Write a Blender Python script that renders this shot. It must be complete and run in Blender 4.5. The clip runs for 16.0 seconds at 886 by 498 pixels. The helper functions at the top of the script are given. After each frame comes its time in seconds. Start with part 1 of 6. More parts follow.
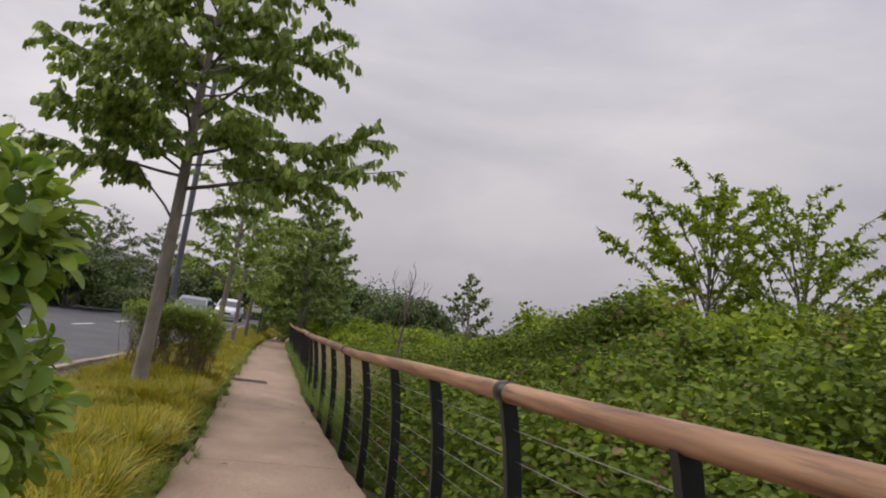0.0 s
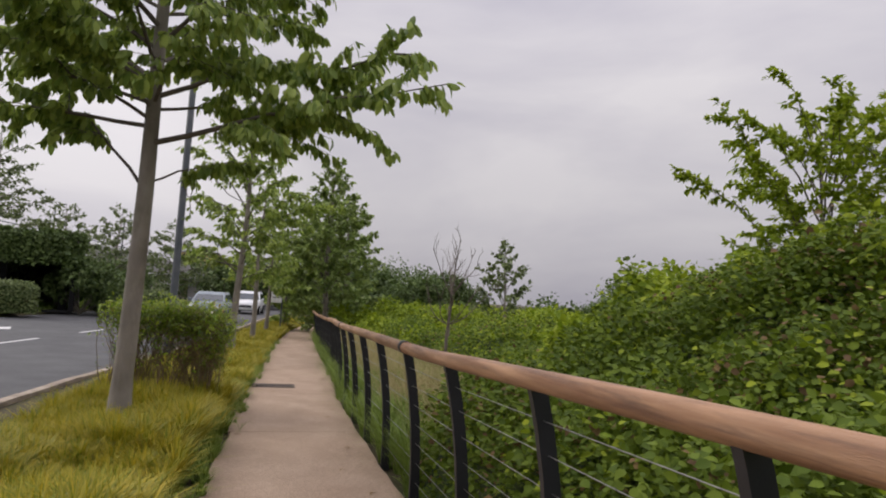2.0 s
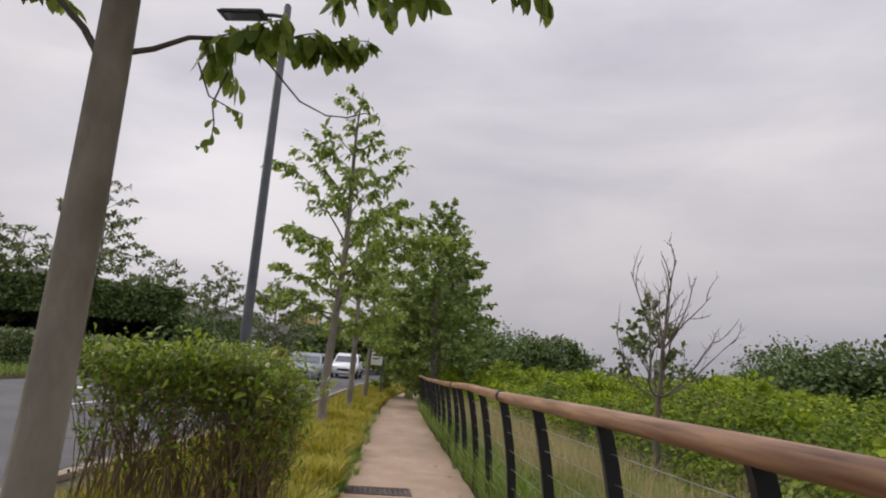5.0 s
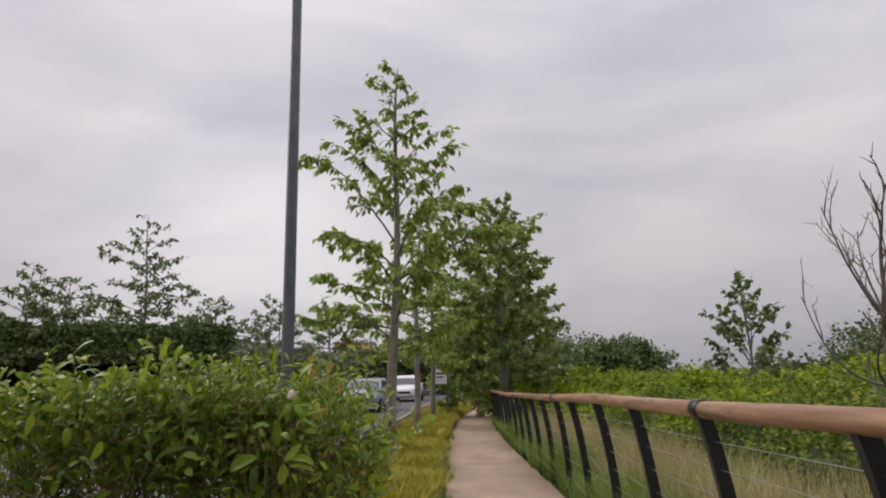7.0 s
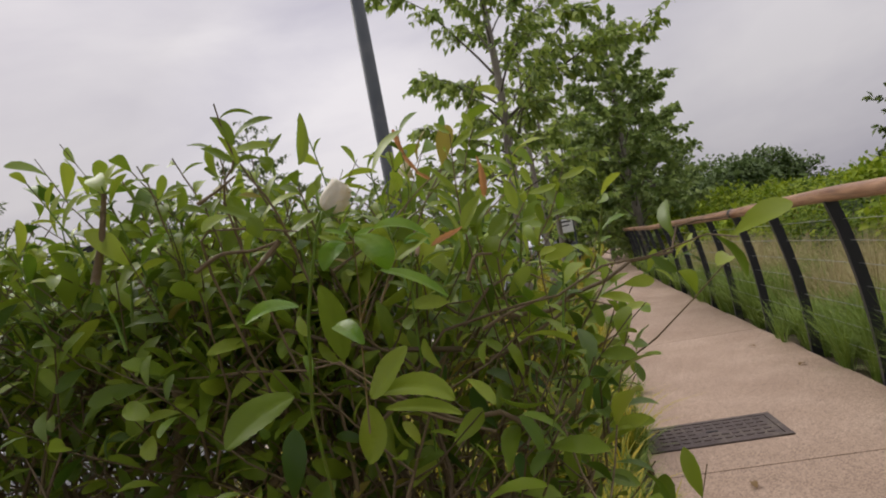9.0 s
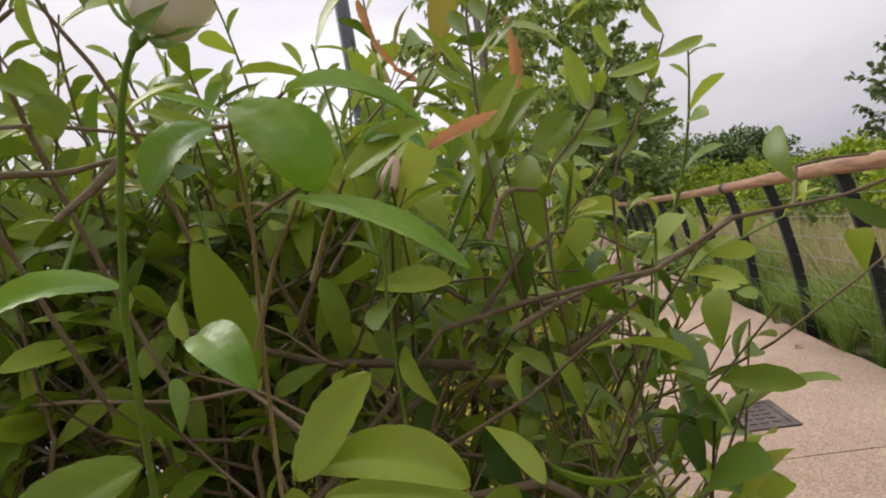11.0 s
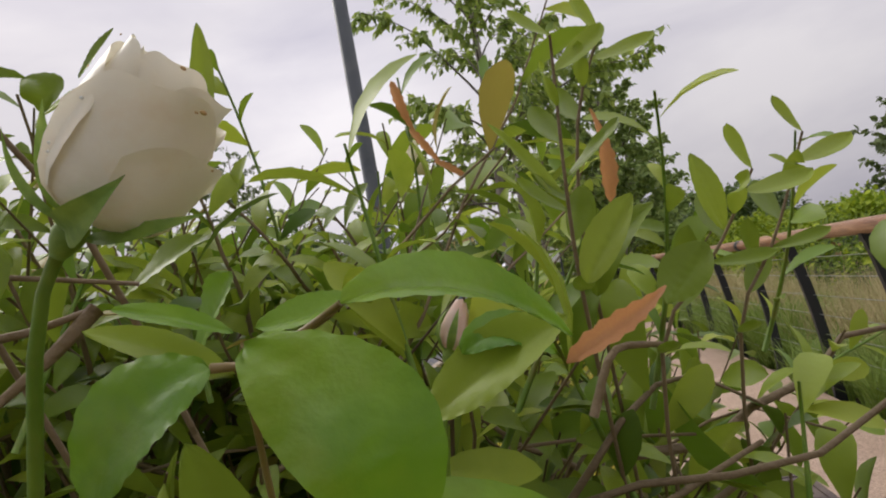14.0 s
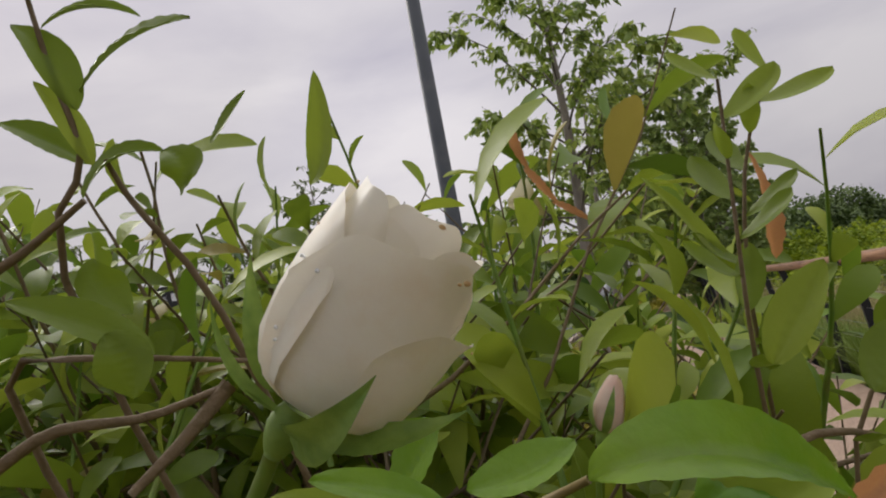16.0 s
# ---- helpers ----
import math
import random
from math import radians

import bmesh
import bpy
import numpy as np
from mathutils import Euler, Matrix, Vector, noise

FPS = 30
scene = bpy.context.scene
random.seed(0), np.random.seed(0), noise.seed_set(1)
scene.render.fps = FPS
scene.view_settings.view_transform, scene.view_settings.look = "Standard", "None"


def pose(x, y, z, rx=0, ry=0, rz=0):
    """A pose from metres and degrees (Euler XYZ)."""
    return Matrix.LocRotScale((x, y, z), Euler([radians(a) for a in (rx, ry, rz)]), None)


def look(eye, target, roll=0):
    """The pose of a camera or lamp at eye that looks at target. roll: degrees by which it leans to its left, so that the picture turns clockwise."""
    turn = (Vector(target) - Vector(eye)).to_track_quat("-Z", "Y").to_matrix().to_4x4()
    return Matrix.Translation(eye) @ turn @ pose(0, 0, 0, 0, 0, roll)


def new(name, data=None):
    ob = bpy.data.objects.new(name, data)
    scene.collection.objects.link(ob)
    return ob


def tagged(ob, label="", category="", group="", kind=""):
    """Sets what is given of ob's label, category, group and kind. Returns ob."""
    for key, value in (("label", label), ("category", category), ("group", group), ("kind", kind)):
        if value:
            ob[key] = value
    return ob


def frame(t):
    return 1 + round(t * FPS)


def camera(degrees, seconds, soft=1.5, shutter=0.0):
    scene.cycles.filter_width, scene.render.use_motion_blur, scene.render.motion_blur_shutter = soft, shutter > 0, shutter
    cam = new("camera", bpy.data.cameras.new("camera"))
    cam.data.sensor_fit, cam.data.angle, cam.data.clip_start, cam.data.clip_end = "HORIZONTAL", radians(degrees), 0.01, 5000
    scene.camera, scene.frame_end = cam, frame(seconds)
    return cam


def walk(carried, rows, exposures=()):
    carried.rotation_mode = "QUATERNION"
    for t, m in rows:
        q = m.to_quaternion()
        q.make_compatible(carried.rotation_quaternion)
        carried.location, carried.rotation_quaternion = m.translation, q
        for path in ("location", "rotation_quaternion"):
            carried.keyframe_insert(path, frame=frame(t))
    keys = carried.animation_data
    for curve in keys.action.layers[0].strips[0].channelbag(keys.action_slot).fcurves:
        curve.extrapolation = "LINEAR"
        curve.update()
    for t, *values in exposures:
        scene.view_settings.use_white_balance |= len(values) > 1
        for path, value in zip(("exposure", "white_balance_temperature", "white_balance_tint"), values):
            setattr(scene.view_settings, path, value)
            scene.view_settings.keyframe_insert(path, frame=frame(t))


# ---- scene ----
cam = camera(68.4, 16.0, 2.0)
PATH = [
    (0, (-0.502, -12.011, 1.399), (0.072, -10.111, 1.638), 8.6),
    (0.5, (-0.464, -11.413, 1.4), (0.254, -9.558, 1.603), 2.7),
    (1, (-0.373, -10.851, 1.378), (0.021, -8.903, 1.6), 3.49),
    (1.5, (-0.326, -10.239, 1.325), (0.255, -8.327, 1.388), 7.64),
    (2, (-0.348, -9.798, 1.366), (0.192, -7.879, 1.524), 3.52),
    (2.5, (-0.34, -9.187, 1.242), (0.055, -7.232, 1.387), 8.98),
    (3, (-0.375, -8.703, 1.272), (0.161, -6.78, 1.399), 1.42),
    (3.5, (-0.275, -7.98, 1.258), (0.057, -6.017, 1.447), 8.09),
    (6, (-0.405, -5.221, 1.167), (-0.19, -3.271, 1.554), 1.3),
    (6.5, (-0.445, -4.771, 1.175), (-0.166, -2.828, 1.56), -1.6),
    (7, (-0.465, -4.305, 1.137), (-0.366, -2.344, 1.519), -1.1),
    (7.5, (-0.523, -3.923, 1.107), (-0.582, -1.943, 1.382), -3.8),
    (8, (-0.572, -3.562, 1.109), (-0.708, -1.581, 1.35), -8.7),
    (8.5, (-0.584, -3.325, 1.068), (-0.923, -1.355, 1.129), -9.4),
    (9, (-0.632, -3.077, 1.043), (-0.904, -1.095, 1.049), -10.9),
    (9.5, (-0.68, -2.966, 1.021), (-0.907, -0.979, 0.975), -10.2),
    (10, (-0.69, -2.881, 1.022), (-0.918, -0.896, 0.937), -10.3),
    (12.5, (-0.687, -2.745, 1.031), (-0.877, -0.754, 0.996), -9.4),
    (13, (-0.699, -2.731, 1.045), (-0.864, -0.738, 1.059), -10.0),
    (13.5, (-0.712, -2.711, 1.062), (-0.847, -0.716, 1.095), -11.3),
    (14, (-0.719, -2.696, 1.071), (-0.924, -0.709, 1.155), -10.4),
    (14.5, (-0.734, -2.692, 1.087), (-1.043, -0.722, 1.244), -9.8),
    (15, (-0.748, -2.686, 1.096), (-1.154, -0.738, 1.296), -10.2),
    (15.5, (-0.749, -2.676, 1.093), (-1.196, -0.736, 1.286), -11.7),
    (16, (-0.743, -2.679, 1.096), (-1.163, -0.731, 1.264), -10.5),
]
walk(cam, [(t, look(eye, target, roll)) for t, eye, target, roll in PATH],
     exposures=[(0, -0.12), (3.2, 0.03), (6.0, -0.08), (8.5, -0.1), (9.4, 0.06), (10.0, 0.26), (12.5, 0.42), (13.6, 0.24), (15.2, -0.08), (16, -0.12)])

# ---- world and sun: an overcast evening sky, brighter towards the road ----
SUN_AZ = radians(-52)          # from +y towards +x
SUN_EL = radians(36)
world = bpy.data.worlds.new("overcast_sky")
scene.world = world
world.use_nodes = True
wn, wl = world.node_tree.nodes, world.node_tree.links
wn.clear()
w_out = wn.new("ShaderNodeOutputWorld")
w_bg = wn.new("ShaderNodeBackground")
w_sky = wn.new("ShaderNodeTexSky")
w_sky.sky_type = "NISHITA"
w_sky.sun_disc = False
w_sky.sun_elevation = SUN_EL
w_sky.sun_rotation = SUN_AZ
w_sky.air_density, w_sky.dust_density, w_sky.ozone_density = 1.0, 4.0, 2.0
w_co = wn.new("ShaderNodeTexCoord")
w_map = wn.new("ShaderNodeMapping")
w_map.inputs["Scale"].default_value = (1.0, 1.0, 3.2)
w_n1 = wn.new("ShaderNodeTexNoise")
w_n1.inputs["Scale"].default_value = 1.7
w_n1.inputs["Detail"].default_value = 6.0
w_n1.inputs["Roughness"].default_value = 0.5
w_n1.inputs["Distortion"].default_value = 0.35
w_ramp = wn.new("ShaderNodeValToRGB")
w_ramp.color_ramp.elements[0].position = 0.32
w_ramp.color_ramp.elements[0].color = (4.0, 3.82, 4.42, 1)
w_ramp.color_ramp.elements[1].position = 0.66
w_ramp.color_ramp.elements[1].color = (5.95, 5.68, 5.9, 1)
# a bright gap in the cloud low over the road
w_dot = wn.new("ShaderNodeVectorMath")
w_dot.operation = "DOT_PRODUCT"
w_dot.inputs[1].default_value = (-0.240, 0.964, 0.110)
w_glow = wn.new("ShaderNodeMapRange")
w_glow.inputs["From Min"].default_value = 0.945
w_glow.inputs["From Max"].default_value = 1.0
w_glow.inputs["To Min"].default_value = 1.0
w_glow.inputs["To Max"].default_value = 1.28
w_mul = wn.new("ShaderNodeVectorMath")
w_mul.operation = "SCALE"
w_sep = wn.new("ShaderNodeSeparateXYZ")
w_zen = wn.new("ShaderNodeMapRange")
w_zen.inputs["To Min"].default_value = 0.62
w_zen.inputs["To Max"].default_value = 1.40
w_both = wn.new("ShaderNodeMath")
w_both.operation = "MULTIPLY"
# overcast sky: brightest overhead
w_top = wn.new("ShaderNodeMapRange")
w_top.inputs["From Min"].default_value = 0.55
w_top.inputs["To Min"].default_value = 1.0
w_top.inputs["To Max"].default_value = 1.9
w_lift = wn.new("ShaderNodeMath")
w_lift.operation = "MULTIPLY"
w_mix = wn.new("ShaderNodeMix")
w_mix.data_type = "RGBA"
w_mix.inputs["Factor"].default_value = 0.98
w_bg.inputs["Strength"].default_value = 0.145
wl.new(w_co.outputs["Generated"], w_map.inputs["Vector"])
wl.new(w_map.outputs["Vector"], w_n1.inputs["Vector"])
wl.new(w_n1.outputs["Fac"], w_ramp.inputs["Fac"])
wl.new(w_co.outputs["Generated"], w_dot.inputs[0])
wl.new(w_dot.outputs["Value"], w_glow.inputs["Value"])
wl.new(w_ramp.outputs["Color"], w_mul.inputs[0])
wl.new(w_co.outputs["Generated"], w_sep.inputs["Vector"])
wl.new(w_sep.outputs["Z"], w_zen.inputs["Value"])
wl.new(w_zen.outputs["Result"], w_both.inputs[0])
wl.new(w_glow.outputs["Result"], w_both.inputs[1])
wl.new(w_sep.outputs["Z"], w_top.inputs["Value"])
wl.new(w_both.outputs["Value"], w_lift.inputs[0])
wl.new(w_top.outputs["Result"], w_lift.inputs[1])
wl.new(w_lift.outputs["Value"], w_mul.inputs["Scale"])
wl.new(w_sky.outputs["Color"], w_mix.inputs["A"])
wl.new(w_mul.outputs["Vector"], w_mix.inputs["B"])
wl.new(w_mix.outputs["Result"], w_bg.inputs["Color"])
wl.new(w_bg.outputs["Background"], w_out.inputs["Surface"])

sun_data = bpy.data.lights.new("sun", "SUN")
sun_data.energy = 1.5
sun_data.angle = radians(25)
sun_data.color = (1.0, 0.95, 0.88)
sun = new("sun", sun_data)
sun.matrix_world = look((math.sin(SUN_AZ) * 50, math.cos(SUN_AZ) * 50, 50 * math.tan(SUN_EL)), (0, 0, 0))


# ---- materials ----
def mat(name, c1, c2, scale=6.0, rough=0.8, bump=0.3, bscale=60.0, metallic=0.0, stain=None, stain_scale=0.8,
        island=0.0, through_light=0.0, stretch=(1, 1, 1), per_object=0.0, specular=0.4, dist=0.01, speckle=0.0, speckle_scale=300.0):
    """Two-scale procedural surface: colours c1..c2 by noise, an optional stain colour, fine relief."""
    m = bpy.data.materials.new(name)
    m.use_nodes = True
    n, l = m.node_tree.nodes, m.node_tree.links
    bsdf = n["Principled BSDF"]
    out = n["Material Output"]
    co = n.new("ShaderNodeTexCoord")
    mp = n.new("ShaderNodeMapping")
    mp.inputs["Scale"].default_value = stretch
    l.new(co.outputs["Object"], mp.inputs["Vector"])
    big = n.new("ShaderNodeTexNoise")
    big.inputs["Scale"].default_value = scale
    big.inputs["Detail"].default_value = 5.0
    l.new(mp.outputs["Vector"], big.inputs["Vector"])
    fac = big.outputs["Fac"]
    if island:
        geo = n.new("ShaderNodeNewGeometry")
        mr = n.new("ShaderNodeMix")
        mr.data_type = "FLOAT"
        mr.inputs["Factor"].default_value = island
        l.new(fac, mr.inputs["A"])
        l.new(geo.outputs["Random Per Island"], mr.inputs["B"])
        fac = mr.outputs["Result"]
    if per_object:
        inf = n.new("ShaderNodeObjectInfo")
        mo = n.new("ShaderNodeMix")
        mo.data_type = "FLOAT"
        mo.inputs["Factor"].default_value = per_object
        l.new(fac, mo.inputs["A"])
        l.new(inf.outputs["Random"], mo.inputs["B"])
        fac = mo.outputs["Result"]
    ramp = n.new("ShaderNodeValToRGB")
    ramp.color_ramp.elements[0].position = 0.25 if not island else 0.1
    ramp.color_ramp.elements[1].position = 0.75 if not island else 0.9
    ramp.color_ramp.elements[0].color = (*c1, 1)
    ramp.color_ramp.elements[1].color = (*c2, 1)
    l.new(fac, ramp.inputs["Fac"])
    col = ramp.outputs["Color"]
    if stain:
        sn = n.new("ShaderNodeTexNoise")
        sn.inputs["Scale"].default_value = stain_scale
        sn.inputs["Detail"].default_value = 7.0
        sn.inputs["Roughness"].default_value = 0.65
        l.new(mp.outputs["Vector"], sn.inputs["Vector"])
        sr = n.new("ShaderNodeMapRange")
        sr.inputs["From Min"].default_value = 0.5
        sr.inputs["From Max"].default_value = 0.72
        l.new(sn.outputs["Fac"], sr.inputs["Value"])
        sm = n.new("ShaderNodeMix")
        sm.data_type = "RGBA"
        l.new(sr.outputs["Result"], sm.inputs["Factor"])
        l.new(col, sm.inputs["A"])
        sm.inputs["B"].default_value = (*stain, 1)
        col = sm.outputs["Result"]
    if speckle:
        vo = n.new("ShaderNodeTexVoronoi")
        vo.inputs["Scale"].default_value = speckle_scale
        l.new(mp.outputs["Vector"], vo.inputs["Vector"])
        bw = n.new("ShaderNodeRGBToBW")
        l.new(vo.outputs["Color"], bw.inputs["Color"])
        vr = n.new("ShaderNodeMapRange")
        vr.inputs["To Min"].default_value = 1.0 - speckle
        vr.inputs["To Max"].default_value = 1.0 + speckle
        l.new(bw.outputs["Val"], vr.inputs["Value"])
        vm = n.new("ShaderNodeVectorMath")
        vm.operation = "SCALE"
        l.new(col, vm.inputs[0])
        l.new(vr.outputs["Result"], vm.inputs["Scale"])
        col = vm.outputs["Vector"]
    l.new(col, bsdf.inputs["Base Color"])
    bsdf.inputs["Roughness"].default_value = rough
    bsdf.inputs["Metallic"].default_value = metallic
    bsdf.inputs["Specular IOR Level"].default_value = specular
    if bump:
        fine = n.new("ShaderNodeTexNoise")
        fine.inputs["Scale"].default_value = bscale
        fine.inputs["Detail"].default_value = 4.0
        l.new(mp.outputs["Vector"], fine.inputs["Vector"])
        bp = n.new("ShaderNodeBump")
        bp.inputs["Strength"].default_value = bump
        bp.inputs["Distance"].default_value = dist
        l.new(fine.outputs["Fac"], bp.inputs["Height"])
        l.new(bp.outputs["Normal"], bsdf.inputs["Normal"])
    if through_light:
        tr = n.new("ShaderNodeBsdfTranslucent")
        l.new(col, tr.inputs["Color"])
        mx = n.new("ShaderNodeMixShader")
        mx.inputs["Fac"].default_value = through_light
        l.new(bsdf.outputs["BSDF"], mx.inputs[1])
        l.new(tr.outputs["BSDF"], mx.inputs[2])
        l.new(mx.outputs["Shader"], out.inputs["Surface"])
    return m


M_path = mat("buff_resin_path", (0.310, 0.219, 0.155), (0.413, 0.305, 0.224), 2.2, 0.9, 0.6, 260, stain=(0.29, 0.205, 0.145), stain_scale=0.9, dist=0.006, speckle=0.42, speckle_scale=170)
M_asphalt = mat("worn_asphalt", (0.066, 0.066, 0.070), (0.106, 0.106, 0.110), 1.2, 0.85, 0.5, 180, stain=(0.06, 0.06, 0.065), stain_scale=0.35, dist=0.006, speckle=0.35, speckle_scale=120)
M_kerb = mat("concrete_kerb", (0.30, 0.24, 0.19), (0.42, 0.35, 0.28), 5, 0.9, 0.4, 120, per_object=0.4, stain=(0.2, 0.16, 0.12), stain_scale=3)
M_mark = mat("road_paint", (0.55, 0.55, 0.55), (0.75, 0.75, 0.74), 6, 0.8, 0.2, 90, stain=(0.25, 0.25, 0.25), stain_scale=5)
M_soil = mat("soil_and_litter", (0.035, 0.028, 0.016), (0.085, 0.07, 0.032), 2.0, 1.0, 0.8, 40, stain=(0.05, 0.07, 0.02), stain_scale=0.7)
M_timber = mat("oiled_timber_rail", (0.180, 0.079, 0.038), (0.504, 0.297, 0.171), 3.2, 0.42, 0.5, 70, stretch=(11, 0.6, 11), stain=(0.10, 0.05, 0.034), stain_scale=3.4, dist=0.005)
M_steel = mat("black_powder_coat", (0.012, 0.013, 0.017), (0.022, 0.023, 0.028), 8, 0.42, 0.1, 200)
M_cable = mat("stainless_cable", (0.28, 0.28, 0.27), (0.42, 0.42, 0.40), 20, 0.35, 0.1, 300, metallic=1.0)
M_grate = mat("weathered_grate", (0.055, 0.04, 0.036), (0.10, 0.075, 0.065), 18, 0.7, 0.5, 150, stain=(0.14, 0.11, 0.085), stain_scale=6)
M_bark = mat("grey_brown_bark", (0.16, 0.14, 0.115), (0.33, 0.295, 0.255), 6, 0.9, 0.9, 40, stretch=(1, 1, 0.45), stain=(0.16, 0.145, 0.105), stain_scale=4)
M_branch = mat("dark_branch_bark", (0.085, 0.072, 0.058), (0.17, 0.145, 0.12), 8, 0.9, 0.4, 60)
M_deadwood = mat("bleached_dead_wood", (0.10, 0.08, 0.065), (0.19, 0.155, 0.13), 9, 0.9, 0.5, 60)
M_twig = mat("brown_twig", (0.11, 0.078, 0.046), (0.28, 0.205, 0.115), 12, 0.75, 0.4, 120, island=0.5)
M_leaf_tree = mat("cherry_leaf", (0.12, 0.20, 0.035), (0.42, 0.51, 0.11), 1.5, 0.45, 0, island=0.7, through_light=0.42)
M_leaf_far = mat("poplar_leaf", (0.12, 0.19, 0.05), (0.35, 0.43, 0.12), 0.6, 0.5, 0, island=0.6, through_light=0.35)
M_leaf_hedge = mat("hedge_leaf", (0.046, 0.104, 0.011), (0.29, 0.385, 0.033), 4.0, 0.40, 0.2, 120, island=0.72, through_light=0.30, specular=0.32, dist=0.002)
M_leaf_young = mat("young_hedge_leaf", (0.13, 0.24, 0.018), (0.44, 0.51, 0.055), 6.0, 0.42, 0.2, 120, island=0.7, through_light=0.34, specular=0.32, dist=0.002)
M_leaf_rust = mat("rusty_leaf", (0.56, 0.21, 0.11), (0.66, 0.36, 0.12), 40.0, 0.5, 0.2, 120, island=0.5, through_light=0.3, dist=0.002)
M_leaf_yellow = mat("yellowing_leaf", (0.30, 0.26, 0.05), (0.45, 0.36, 0.08), 30.0, 0.5, 0.2, 120, island=0.4, through_light=0.3, dist=0.002)
M_leaf_rose = mat("rose_leaf", (0.085, 0.22, 0.008), (0.27, 0.44, 0.028), 30, 0.36, 0.25, 160, through_light=0.30, stain=(0.20, 0.30, 0.02), stain_scale=25, dist=0.002)
M_wood_dark = mat("dark_wood_leaf", (0.045, 0.08, 0.022), (0.15, 0.21, 0.055), 0.5, 0.6, 0, island=0.6, through_light=0.25)
M_leaf_shrub = mat("shrub_leaf", (0.081, 0.171, 0.018), (0.324, 0.432, 0.054), 3.0, 0.45, 0.1, 60, island=0.6, through_light=0.38, dist=0.002)
M_leaf_verge = mat("olive_verge_leaf", (0.075, 0.11, 0.04), (0.23, 0.28, 0.10), 0.6, 0.55, 0, island=0.6, through_light=0.3)
M_bramble = mat("bramble_leaf", (0.050, 0.090, 0.010), (0.19, 0.26, 0.024), 0.7, 0.6, 0, island=0.6, through_light=0.3, specular=0.2)
M_bramble_bright = mat("bright_bramble_leaf", (0.125, 0.205, 0.012), (0.39, 0.46, 0.034), 0.8, 0.6, 0, island=0.6, through_light=0.35, specular=0.2)
M_brown_leaf = mat("withered_leaf", (0.12, 0.07, 0.03), (0.26, 0.17, 0.07), 3, 0.8, 0, island=0.7, through_light=0.2)
# dark green-brown that paints the shade inside thickets and clipped hedges
M_inner_shade = mat("inner_foliage_shade", (0.022, 0.036, 0.011), (0.063, 0.098, 0.025), 6, 1.0, 1.0, 18, stain=(0.05, 0.04, 0.02), stain_scale=3)
M_gold = mat("golden_grass", (0.141, 0.200, 0.009), (0.548, 0.414, 0.033), 2.0, 0.6, 0, island=0.75, through_light=0.3)
M_grass = mat("green_grass", (0.101, 0.172, 0.023), (0.265, 0.351, 0.058), 0.8, 0.6, 0, island=0.6, through_light=0.3)
M_nettle = mat("soft_nettle_green", (0.064, 0.112, 0.014), (0.200, 0.264, 0.028), 0.9, 0.6, 0, island=0.6, through_light=0.25)
M_straw = mat("dry_straw_grass", (0.30, 0.25, 0.11), (0.55, 0.46, 0.24), 1.0, 0.7, 0, island=0.6, through_light=0.25)
M_petal = mat("cream_rose_petal", (0.93, 0.87, 0.70), (0.96, 0.925, 0.81), 90, 0.45, 0.25, 420, through_light=0.24, stain=(0.90, 0.80, 0.62), stain_scale=70, dist=0.0004)
M_browned = mat("browned_petal_edge", (0.42, 0.23, 0.07), (0.72, 0.52, 0.27), 500, 0.6, 0.3, 900, dist=0.0003)
M_drop = mat("water_drop", (0.85, 0.87, 0.86), (0.92, 0.93, 0.92), 9, 0.04, 0, specular=0.9)
M_petal_pink = mat("blush_bud_petal", (0.82, 0.54, 0.42), (0.90, 0.79, 0.63), 90, 0.5, 0.1, 300, through_light=0.25, dist=0.0006)
M_sepal = mat("rose_sepal", (0.12, 0.22, 0.03), (0.27, 0.38, 0.07), 300, 0.5, 0.3, 700, through_light=0.12, dist=0.0005)
M_stalk = mat("reddish_leaf_stalk", (0.20, 0.13, 0.05), (0.30, 0.24, 0.09), 60, 0.5, 0.2, 400, dist=0.0005)
M_stem = mat("rose_stem", (0.09, 0.19, 0.015), (0.19, 0.29, 0.035), 120, 0.5, 0.3, 400, stain=(0.19, 0.17, 0.04), stain_scale=40, dist=0.0005)
M_pole = mat("painted_lamp_column", (0.045, 0.055, 0.065), (0.085, 0.095, 0.105), 3, 0.5, 0.15, 60, stain=(0.11, 0.115, 0.12), stain_scale=2)
M_white = mat("white_enamel", (0.72, 0.72, 0.72), (0.82, 0.82, 0.82), 4, 0.5, 0.1, 80, stain=(0.6, 0.6, 0.58), stain_scale=3)
M_black = mat("black_board", (0.012, 0.012, 0.013), (0.025, 0.025, 0.026), 4, 0.5, 0.1, 80)
M_concrete = mat("bridge_concrete", (0.30, 0.29, 0.28), (0.42, 0.41, 0.40), 0.4, 0.9, 0.4, 8, stain=(0.2, 0.19, 0.18), stain_scale=0.3)
# near-black that paints shade into the car park interior and the keyhole
M_dark = mat("recess_shade", (0.01, 0.01, 0.011), (0.022, 0.022, 0.024), 1, 0.9, 0.2, 10)
M_yellow = mat("yellow_cladding", (0.55, 0.40, 0.16), (0.66, 0.50, 0.22), 0.3, 0.7, 0.1, 4)
M_glass = mat("car_glass", (0.03, 0.04, 0.05), (0.05, 0.06, 0.07), 2, 0.08, 0, specular=0.8)
M_car_white = mat("white_car_paint", (0.70, 0.71, 0.73), (0.78, 0.79, 0.80), 2, 0.25, 0.02, 40, specular=0.6)
M_car_grey = mat("grey_car_paint", (0.20, 0.24, 0.27), (0.26, 0.30, 0.33), 2, 0.25, 0.02, 40, specular=0.6)
